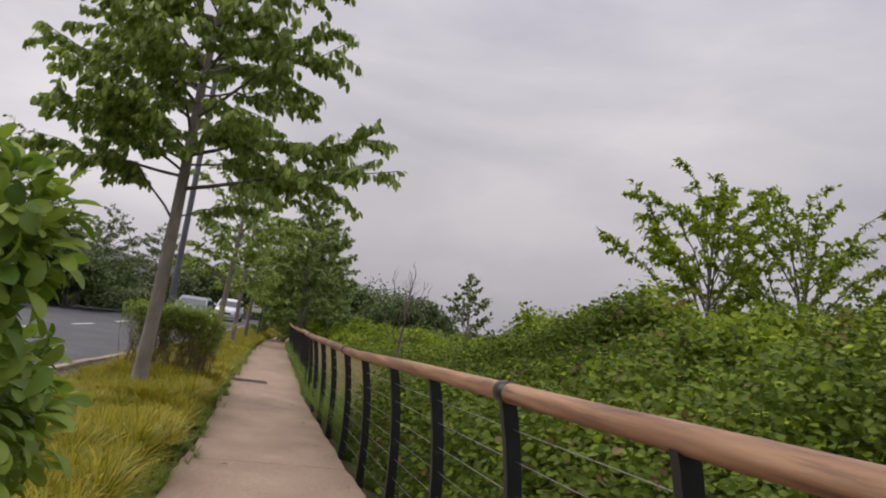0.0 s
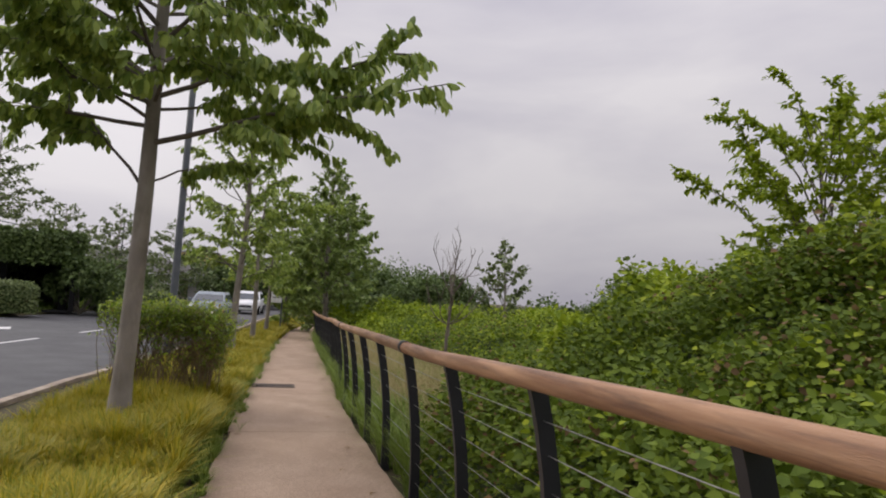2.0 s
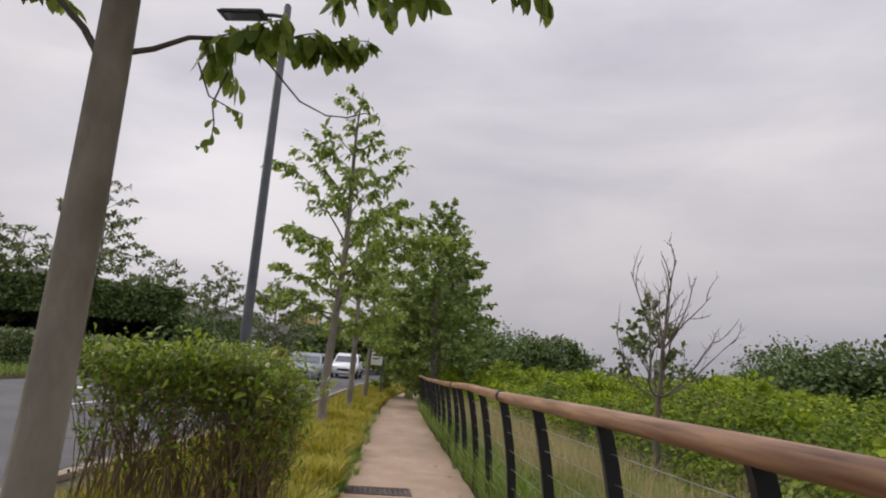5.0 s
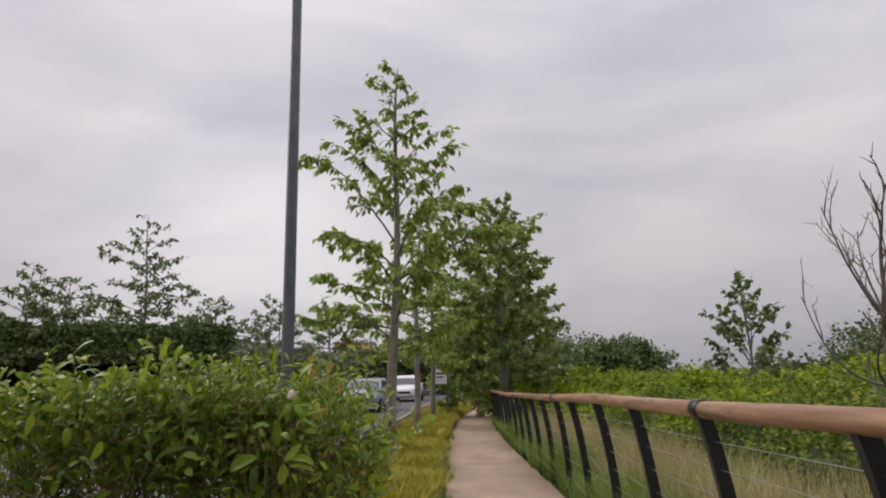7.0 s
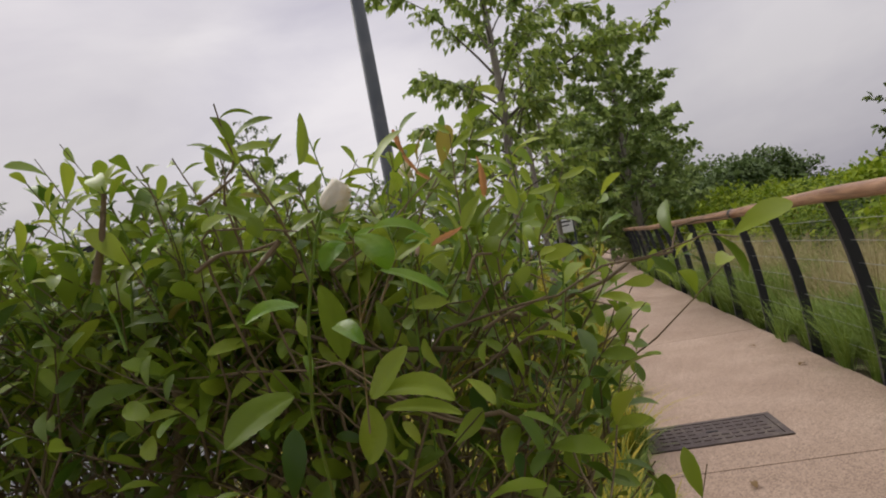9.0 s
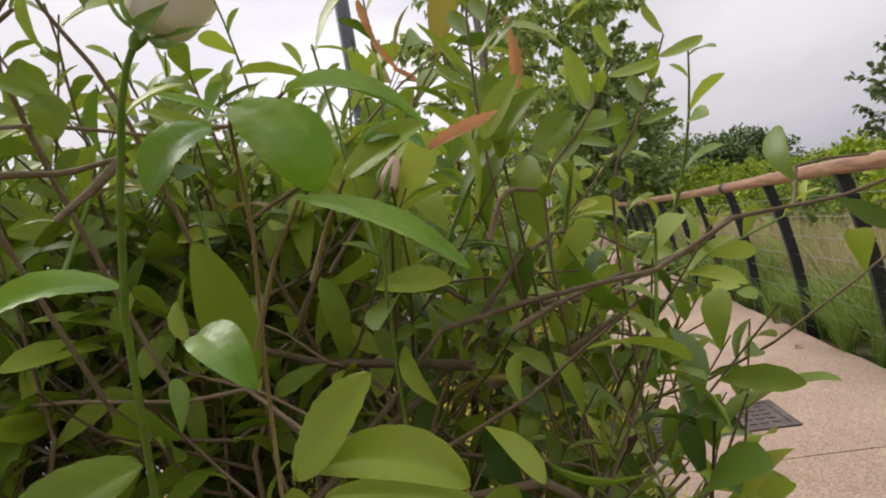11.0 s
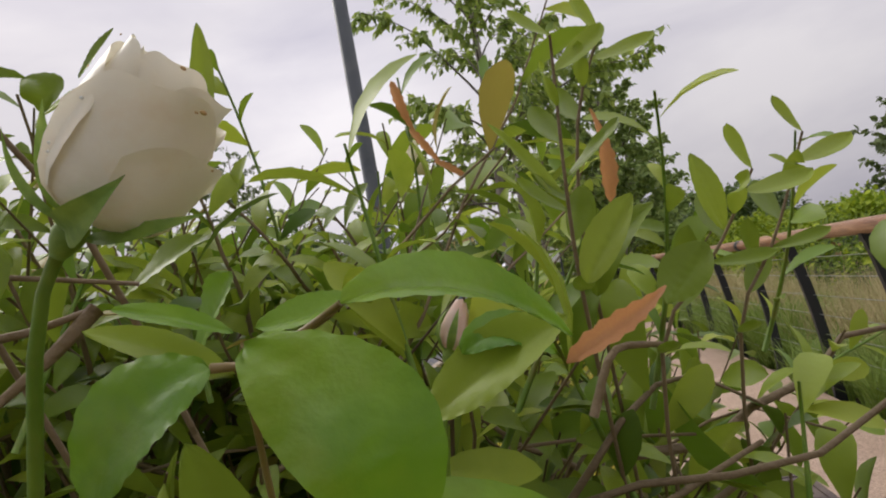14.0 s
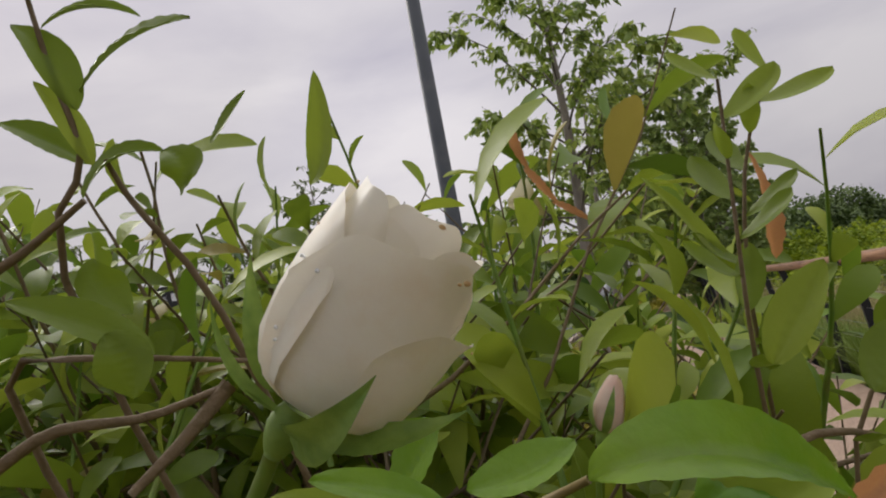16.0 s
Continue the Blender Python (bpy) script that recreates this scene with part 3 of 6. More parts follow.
        a, d = at.pop(), along.pop()
        put_part("hanging_leaves", leaf_mesh("hanging_leaves", a, d, unit(np.array([0.2, -0.8, 0.4]) + r.normal(0, 0.4, (leaves, 3))), r.uniform(0.035, 0.065, leaves), LEAF_FINE, leaf_mat, 1.5), top)
    put_part("branchwork", tubes.mesh("branchwork", M_branch), top)["kind"] = "stuff"
    at, along = np.concatenate(at), np.concatenate(along)
    n = len(at)
    up = unit(np.array([0, 0, 1.0]) + r.normal(0, 0.5, (n, 3)))
    put_part("crown", leaf_mesh("crown", at, along, up, leaf_len * r.uniform(0.6, 1.2, n), template, leaf_mat, width), top)
    return top


street_crown = ((0.30, 1.8), (0.42, 2.15), (0.55, 2.0), (0.75, 1.5), (0.9, 0.9), (1.0, 0.25))
tree("street_tree", "young grey-barked street tree with drooping cherry-like leaves beside the hedge", (-1.39, -3.66, -0.03), 7.2, 0.080, (0.03, -0.005), street_crown, 46, 1.0, 0.118, M_leaf_tree, M_bark, LEAF_DROOP,
     droop=0.95, seed=11, extra=((2.55, -0.56, 2.55, 0.22), (2.12, 2.6, 1.3, 1.2), (2.2, 0.4, 0.9, 0.6), (2.7, 2.9, 2.0, 0.15), (2.75, 3.6, 1.5, 0.5), (2.85, -2.1, 1.5, 0.5), (2.9, -1.2, 1.6, 0.45), (2.85, 0.3, 1.4, 0.3), (2.9, 3.0, 1.7, 0.35), (3.0, 4.1, 1.8, 0.3)), leaf_step=0.014, width=1.3, sub=10, rise=0.58, limb_start=0.41,
     hang=((((-0.964, -3.486, 2.297), (-0.99, -3.553, 2.13), (-0.976, -3.54, 2.056), (-0.981, -3.528, 1.996), (-1.02, -3.516, 1.958)), 6), (((-1.094, -3.481, 2.341), (-1.006, -3.557, 2.16), (-0.914, -3.559, 2.117), (-0.865, -3.561, 2.1)), 5), (((-0.818, -3.468, 2.38), (-0.664, -3.454, 2.225), (-0.547, -3.457, 2.175), (-0.457, -3.467, 2.174), (-0.384, -3.48, 2.198), (-0.322, -3.484, 2.187)), 2)))
young_crown = ((0.28, 1.3), (0.40, 1.45), (0.55, 1.25), (0.75, 0.8), (0.9, 0.45), (1.0, 0.15))
tree("street_tree", "slender young street tree with a pointed open crown in golden grass", (-0.78, 5.4, -0.03), 6.1, 0.08, (0.03, 0.0), young_crown, 34, 1.0, 0.135, M_leaf_tree, M_bark, LEAF_MID,
     droop=0.5, seed=5, extra=((2.7, 0.1, 2.2, 0.75), (2.0, 2.9, 1.4, 0.2)), leaf_step=0.029, width=1.3, sub=13, rise=1.1)
for i, (x, y, h) in enumerate(((-0.35, 10.2, 5.2), (0.1, 14.2, 5.4), (0.9, 19.5, 5.4), (2.0, 26.5, 6.0), (3.6, 34.0, 6.0))):
    tree("street_tree", "slender young street tree in a row beside the road", (x, y, -0.03), h, 0.075, (0.01, 0.0), young_crown, 30, 0.9, 0.17, M_leaf_tree, M_bark, LEAF_MID, droop=0.4, seed=30 + i, leaf_step=0.03, width=1.3, sub=7)
cone_crown = ((0.04, 1.45), (0.2, 1.75), (0.4, 1.6), (0.6, 1.2), (0.8, 0.75), (1.0, 0.25))
tree("poplar", "dense green conical poplar by the fence", (2.1, 13.8, -0.3), 6.4, 0.11, (-0.02, 0), cone_crown, 64, 1.2, 0.16, M_leaf_far, M_bark, LEAF_BROAD, droop=0.05, seed=8, leaf_step=0.036, sub=11, rise=1.55)
tree("poplar", "dense green conical poplar by the fence", (3.2, 17.5, -0.3), 5.8, 0.11, (0.01, 0), cone_crown, 56, 1.2, 0.18, M_leaf_far, M_bark, LEAF_BROAD, droop=0.1, seed=9, leaf_step=0.05, sub=9, rise=1.5)
tree("poplar", "dense green conical poplar by the fence", (1.9, 19.0, -0.2), 5.6, 0.10, (0.01, 0), cone_crown, 56, 1.2, 0.18, M_leaf_tree, M_bark, LEAF_BROAD, droop=0.1, seed=10, leaf_step=0.05, sub=9, rise=0.8)
tree("sapling", "sapling with upright leafy shoots among the brambles", (8.4, 12.6, -0.5), 4.3, 0.05, (0.0, 0), ((0.15, 1.3), (0.4, 1.3), (0.7, 0.7), (1, 0.15)), 34, 1.1, 0.17, M_leaf_verge, M_bark, LEAF_BROAD, droop=0.1, seed=14, leaf_step=0.05, rise=1.6)
big_bush = ((0.12, 1.8), (0.4, 1.9), (0.7, 1.25), (1.0, 0.35))
tree("cherry_bush", "large spreading bush with long leafy shoots above the brambles", (7.6, -2.1, -0.5), 4.7, 0.05, (0.02, 0.0), big_bush, 46, 1.3, 0.12, M_bramble_bright, M_bark, LEAF_MID, droop=0.15, seed=21, leaf_step=0.018, sub=6, rise=1.9, width=1.35)
tree("cherry_bush", "large spreading bush with long leafy shoots above the brambles", (8.6, -3.2, -0.5), 4.4, 0.05, (0.02, 0.0), big_bush, 42, 1.2, 0.10, M_bramble_bright, M_bark, LEAF_MID, droop=0.15, seed=22, leaf_step=0.018, sub=6, rise=1.8, width=1.35)
sorbus = ((0.18, 2.8), (0.35, 3.0), (0.6, 2.2), (0.8, 1.3), (1.0, 0.3))
for i, (x, y, h) in enumerate(((-13.0, 26.8, 9.2), (-16.9, 24.4, 6.4), (-10.8, 30.5, 5.6), (-21, 18, 7.4), (-9.5, 38.0, 6.5), (-6.5, 44.0, 6.5), (-16.5, 27.0, 6.2))):
    tree("verge_tree", "small open tree with feathery upswept branches on the far verge", (x, y, 0.1), h, 0.09, (0.01, 0), sorbus, 34, 0.9, 0.25, M_leaf_verge, M_bark, LEAF_MID, droop=0.1, seed=50 + i, leaf_step=0.04, sub=4, rise=0.62, width=1.2)


def dead_sapling():
    r = np.random.default_rng(4)
    top = tagged(new("dead_sapling"), "bare dead sapling with thin curling grey twigs", "tree")
    top.location = (2.42, -0.4, -0.25)
    hs = np.linspace(0, 1, 9)
    trunk = np.stack([0.06 * hs + 0.015 * np.sin(hs * 8), 0.05 * hs, hs * 1.7], 1)
    v, q, t = tube_arrays(trunk, 0.034 * (1 - 0.45 * hs), 9)
    put_part("trunk", mesh_np("trunk", v, [q, t], M_deadwood), top)
    tb = Tubes()

    def whip(p, d, ln, rad, depth, lift):
        n = 12
        pts = [np.array(p)]
        bend = r.normal(0, 0.10, 3)
        for k in range(n):
            d = unit(d + bend * 0.35 + r.normal(0, 0.05, 3) + np.array([0, 0, lift * (1 - k / n)]))
            pts.append(pts[-1] + d * ln / n)
        tb.add(pts, np.linspace(rad, rad * 0.3, n + 1), 5)
        if depth:
            for k in range(3, n, 2):
                if r.random() < 0.8:
                    way = unit(unit(pts[k] - pts[k - 1]) + r.normal(0, 0.5, 3))
                    whip(pts[k], way, ln * r.uniform(0.22, 0.45), rad * 0.5, depth - 1, 0.12)

    for k in range(12):
        az = k * 2.4 + r.uniform(-0.3, 0.3)
        low = k < 5
        h = int(r.integers(5, 7)) if low else int(r.integers(7, 9))
        d = (math.cos(az), math.sin(az), -0.05) if low else (math.cos(az) * 0.55, math.sin(az) * 0.55, 0.8)
        whip(trunk[h], d, r.uniform(0.75, 0.95) if low else r.uniform(0.6, 0.85), 0.010, 2, 0.26 if low else 0.10)
    whip(trunk[-1], (0.05, 0, 1), 0.85, 0.016, 2, 0.1)
    put_part("branchwork", tb.mesh("branchwork", M_deadwood), top)["kind"] = "stuff"


dead_sapling()


# ---- thickets beyond the fence ----
def thicket_top(x, y):
    """Height of the bramble canopy above z = 0."""
    d = x - right_edge(y)
    near = np.interp(d, [0.15, 0.9, 1.6, 2.6, 4, 8], [0.75, 0.86, 1.15, 1.62, 1.8, 2.0])
    far = np.interp(d, [0.9, 1.4, 2.4, 4, 8, 20], [0.15, 0.52, 0.78, 0.88, 0.92, 1.0])
    w = np.clip((np.asarray(y) + 5.6 - 0.5 * np.clip(d, 0, 6)) / 1.3, 0, 1)
    dist = np.clip((np.asarray(y) - 6) / 10, 0, 1)
    base = near * (1 - w) + far * w + 0.2 * dist
    return fall(y) + base + 0.18 * field(x, y, 0.9, 1) * np.clip(d, 0.3, 1.5) + 0.17 * field(x, y, 2.3, 2) * np.clip(d, 0.5, 1.2) + 0.06 * field(x, y, 6.0, 5)


def thicket(name, label, xs, ys, density, leaf_len, depth, mats, seed, template=LEAF_BROAD):
    """One stretch of canopy: a rough dark sheet, coloured as the shade within, and the leaves over it."""
    r = np.random.default_rng(seed)
    top = tagged(new(name), label, "thicket", kind="stuff")
    y0, y1 = ys
    d0, d1 = xs
    ny, nx = int((y1 - y0) / 0.22) + 2, int((d1 - d0) / 0.22) + 2
    yy, dd = np.meshgrid(np.linspace(y0, y1, ny), np.linspace(d0, d1, nx), indexing="ij")
    xx = right_edge(yy) + dd
    edge = np.clip(np.minimum(np.minimum(dd - d0, d1 - dd), np.minimum(yy - y0, y1 - yy)) / 0.35, 0, 1)
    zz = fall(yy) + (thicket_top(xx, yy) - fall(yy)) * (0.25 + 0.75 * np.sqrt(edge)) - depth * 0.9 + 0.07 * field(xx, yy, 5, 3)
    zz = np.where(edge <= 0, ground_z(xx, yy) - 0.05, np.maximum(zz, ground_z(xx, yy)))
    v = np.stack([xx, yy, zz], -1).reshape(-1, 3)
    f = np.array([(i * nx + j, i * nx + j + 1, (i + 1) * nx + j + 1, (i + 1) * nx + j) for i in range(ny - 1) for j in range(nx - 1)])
    # added backing sheet; its dark colour stands in for shade between leaves
    put_part("shade_backing", mesh_np("shade_backing", v, f, M_inner_shade), top)
    n_all = int((y1 - y0) * (d1 - d0) * density)
    for k, (m, share) in enumerate(mats):
        n = int(n_all * share)
        y = r.uniform(y0, y1, n)
        d = r.uniform(d0, d1, n)
        x = right_edge(y) + d
        clump = field(x, y, 1.6, k + 4)
        keep = clump > (-0.9 if k == 0 else -0.1)
        x, y, d, clump = x[keep], y[keep], d[keep], clump[keep]
        n = len(x)
        z = thicket_top(x, y) - depth * r.uniform(0, 1, n) ** 1.4 * 1.2 + 0.05 * r.normal(0, 1, n) + np.where(r.random(n) < 0.015, r.uniform(0, 0.12, n), 0)
        side = np.clip(1 - (d - d0) / 0.35, 0, 1)
        z = np.where(r.random(n) < side, r.uniform(0.02, 1, n) * z, z)
        az = r.uniform(0, 2 * math.pi, n)
        along = np.stack([np.cos(az), np.sin(az), r.normal(-0.15, 0.4, n)], 1)
        up = unit(np.array([-0.25, -0.3, 0.9]) + r.normal(0, 0.55, (n, 3)))
        put_part("foliage", leaf_mesh("foliage", np.stack([x, y, z], 1), along, up, leaf_len * r.uniform(0.55, 1.25, n), template, m), top)
    return top


BR = ((M_bramble, 0.60), (M_bramble_bright, 0.36), (M_brown_leaf, 0.04))
thicket("bramble_thicket", "dark leafy bramble growth close behind the fence", (0.12, 2.5), (-13.5, -5.2), 6800, 0.044, 0.36, ((M_bramble, 0.80), (M_bramble_bright, 0.12), (M_brown_leaf, 0.08)), 61)
thicket("bramble_thicket", "dense broad-leaved bramble thicket above the low growth", (2.1, 4.9), (-13.5, -3.2), 3200, 0.070, 0.42, ((M_bramble_bright, 0.55), (M_bramble, 0.42), (M_brown_leaf, 0.03)), 66)
thicket("bramble_thicket", "low green scrub behind tall dry grass", (1.6, 6.5), (-3.3, 8.0), 2600, 0.052, 0.25, BR, 62)
thicket("bramble_thicket", "bright green scrub stretching along the fence", (0.5, 12.0), (8.0, 24.0), 800, 0.085, 0.3, ((M_bramble_bright, 0.6), (M_bramble, 0.4)), 63)
thicket("bramble_thicket", "bright green scrub stretching along the fence", (4.6, 13.0), (-13.5, 8.0), 420, 0.10, 0.3, BR, 64)
thicket("bramble_thicket", "distant green scrub", (0.6, 26.0), (24.0, 50.0), 34, 0.34, 0.4, ((M_bramble_bright, 0.4), (M_bramble, 0.6)), 65)


def bush(name, label, at, rad, height, count, leaf_len, m, seed, template=LEAF_BROAD, category="bush", lobes=9):
    """An uneven mass of leaves in several lobes over a few stems."""
    r = np.random.default_rng(seed)
    top = tagged(new(name), label, category)
    top.location = (at[0], at[1], at[2] + float(fall(at[1])))
    tb = Tubes()
    cs, rs = [], []
    for i in range(lobes):
        az, q = r.uniform(0, 2 * math.pi), math.sqrt(r.uniform(0, 1)) * 0.75
        c = np.array([rad * q * math.cos(az), rad * q * math.sin(az), height * r.uniform(0.3, 0.82) * (1 - 0.3 * q)])
        cs.append(c)
        rs.append(min(rad, height) * r.uniform(0.24, 0.42))
        s = np.linspace(0, 1, 6)[:, None]
        tb.add(np.array([0, 0, -0.1]) * (1 - s) + c * s + np.array([c[0], c[1], 0]) * 0.3 * s * (1 - s), np.linspace(0.03, 0.008, 6) * max(1, height / 3), 5)
    put_part("stems", tb.mesh("stems", M_bark), top)
    cs, rs = np.array(cs), np.array(rs)
    pick = r.integers(0, lobes, count)
    dirs = unit(r.normal(0, 1, (count, 3)))
    p = cs[pick] + dirs * (rs[pick] * r.uniform(0.35, 1.0, count) ** 0.5 * (1 + 0.14 * r.normal(0, 1, count)))[:, None]
    p[:, 2] = np.maximum(p[:, 2], 0.03)
    along = unit(dirs + r.normal(0, 0.7, (count, 3)) + np.array([0, 0, -0.2]))
    up = unit(np.array([0, 0, 1.0]) + 0.6 * dirs + r.normal(0, 0.5, (count, 3)))
    put_part("foliage", leaf_mesh("foliage", p, along, up, leaf_len * r.uniform(0.6, 1.2, count), template, m), top)
    return top


# woods in the distance on the fence side
for i, (x, y, rad, h) in enumerate(((11.0, 34.0, 2.6, 4.2), (13.5, 37, 3, 4.4), (8.8, 36, 2.2, 3.8), (21.5, 22.5, 3.4, 4.4), (24.5, 19.5, 3.5, 4.8), (18.0, 25.0, 3.0, 3.0), (28, 30, 6, 5.0), (33, 18, 5, 5.0), (30, 8, 5, 4.2), (24, 0, 5, 3.5))):
    bush("wood_edge", "dark green trees at the edge of a distant wood", (x, y, -0.5), rad, h, 6500, 0.23, M_wood_dark, 80 + i, category="trees", lobes=16)
for i, (x, y, rad, h) in enumerate(((4.6, 6.5, 0.9, 1.75), (5.6, 9.6, 1.3, 2.0), (3.3, 9.8, 0.8, 1.6), (8.8, 9.0, 1.2, 2.1), (4.0, 0.6, 0.8, 1.55), (3.6, -2.3, 0.75, 1.9), (3.4, 3.6, 0.8, 1.5), (6.6, 4.4, 1.2, 2.0), (2.9, 13.0, 0.9, 1.9), (5.0, 14.5, 1.3, 2.2), (7.4, 7.0, 1.2, 2.1))):
    bush("scrub_bush", "bright green rounded scrub bush among the brambles", (x, y, -0.35), rad, h, 3200, 0.11, M_bramble_bright, 120 + i)
for i, (x, y, rad, h) in enumerate(((2.1, -10.4, 0.6, 1.45), (2.3, -8.3, 0.7, 1.75), (2.9, -6.4, 0.8, 2.05), (2.2, -5.0, 0.6, 1.75), (3.3, -4.2, 0.8, 2.2), (3.0, -11.5, 0.9, 1.9))):
    bush("scrub_bush", "broad-leaved green scrub bush among the brambles", (x, y, -0.3), rad, h, 4600, 0.08 if i % 2 else 0.065, M_bramble_bright if i % 2 else M_bramble, 160 + i)
for i, (x, y, rad, h) in enumerate(((5.8, -1.5, 1.2, 2.7), (6.7, -2.7, 1.4, 3.2), (7.6, -3.2, 1.5, 3.4), (8.8, -4.4, 1.5, 3.6), (7.9, -1.6, 1.4, 3.0))):
    bush("scrub_bush", "tall yellow-green scrub bush rising above the brambles", (x, y, -0.4), rad, h, 7000, 0.10, M_bramble_bright, 190 + i, lobes=14)
bush("roadside_shrub", "tall light green shrub at the edge of the footpath", (-1.47, -10.25, -0.03), 0.54, 2.4, 11500, 0.078, M_leaf_shrub, 140, LEAF_OVAL, lobes=18)

# ---- grasses ----
def scatter(n, y0, y1, x0, x1, seed):
    r = np.random.default_rng(seed)
    y = r.uniform(y0, y1, n)
    a, b = x0(y), x1(y)
    x = a + (b - a) * r.uniform(0, 1, n)
    return x, y, r


def grass_bed(name, label, m, n, y0, y1, x0, x1, h, seed, blade=0.006, clump=1.0, lean=0.62):
    """Tufts of grass; each tuft fans out from its crown."""
    x, y, r = scatter(n, y0, y1, x0, x1, seed)
    keep = field(x, y, 2.2, seed) > -clump
    x, y = x[keep], y[keep]
    tx, ty = np.round(x / 0.2) * 0.2, np.round(y / 0.2) * 0.2
    jx, jy = 0.06 * np.sin(tx * 91 + ty * 57), 0.06 * np.sin(tx * 37 - ty * 83)
    x, y = tx + jx + (x - tx) * 0.42, ty + jy + (y - ty) * 0.42
    z = ground_z(x, y)
    hh = h * (0.85 + 0.3 * field(x, y, 1.3, seed + 2)) 
    ob = put_part(name, grass_mesh(name, np.stack([x, y, z], 1), np.clip(hh, 0.06, None), m, lean, blade))
    return tagged(ob, label, "grass", kind="stuff")


K1 = lambda y: kerb_line(y) + 0.75
Lm = lambda y: left_edge(y) - 0.22
grass_bed("ornamental_grass", "golden ornamental grass filling the bed", M_gold, 120000, -12.0, -2.2, lambda y: kerb_line(y) + 0.95, Lm, 0.42, 3, 0.011)
grass_bed("ornamental_grass", "golden ornamental grass filling the bed", M_gold, 60000, -2.2, 9.0, K1, lambda y: left_edge(y) - 0.12, 0.36, 5, 0.010)
grass_bed("ornamental_grass", "golden ornamental grass filling the bed", M_gold, 30000, 9.0, 30.0, K1, lambda y: left_edge(y) - 0.12, 0.4, 7, 0.014)
grass_bed("bed_grass", "green grass tufts between the golden grass", M_grass, 36000, -12.0, 9.0, K1, lambda y: left_edge(y) - 0.03, 0.22, 9, 0.006)
grass_bed("bed_grass", "green grass tufts at the edge of the footpath", M_grass, 24000, -12.5, 12.0, lambda y: left_edge(y) - 0.26, lambda y: left_edge(y) - 0.01, 0.17, 10, 0.005)
grass_bed("fence_grass", "tall green grass behind the fence", M_grass, 90000, -5.4, 10.0, lambda y: right_edge(y) + 0.06, lambda y: right_edge(y) + 1.8, 0.6, 12, 0.006)
grass_bed("fence_grass", "fresh green grass under the fence", M_grass, 16000, -12.5, -5.0, lambda y: right_edge(y) + 0.07, lambda y: right_edge(y) + 0.4, 0.16, 13, 0.006)
grass_bed("straw_grass", "tall dry straw-coloured grass behind the fence", M_straw, 26000, -5.2, 9.0, lambda y: right_edge(y) + 0.35, lambda y: right_edge(y) + 1.5, 0.78, 15, 0.005, clump=0.7, lean=0.35)
grass_bed("fence_grass", "green grass behind the far fence", M_grass, 20000, 10.0, 26.0, lambda y: right_edge(y) + 0.05, lambda y: right_edge(y) + 1.5, 0.5, 17, 0.016)
grass_bed("nettle_grass", "tall soft green grass growing through the brambles", M_nettle, 36000, -13.0, -4.4, lambda y: right_edge(y) + 0.8, lambda y: right_edge(y) + 2.4, 1.05, 23, 0.008, lean=0.55)
grass_bed("verge_grass", "rough grass on the far verge", M_grass, 40000, -6.0, 50.0, lambda y: kerb_line(y) - ROAD_W - 9, lambda y: kerb_line(y) - ROAD_W - 0.2, 0.4, 19, 0.03)


# ---- the hedge beside the path ----
HX0, HX1, HY0, HY1 = -1.86, -0.66, -2.42, -1.78
HZ = 1.09


def hedge_room(p):
    """Where foliage may stand: the front is undercut above, open to the path side."""
    front = np.interp(p[:, 2], [0.0, 0.5, 0.88, 0.98, 1.3], [-2.50, -2.64, -2.62, -2.47, -2.42])
    side = np.interp(p[:, 2], [0.0, 0.6, 0.93, 0.96, 1.02, 1.06, 1.3], [-0.56, -0.50, -0.50, -0.36, -0.36, -0.48, -0.52])
    return (p[:, 1] > front) & (p[:, 2] > 0.12) & (p[:, 0] < side) & (p[:, 0] > HX0 - 0.07)


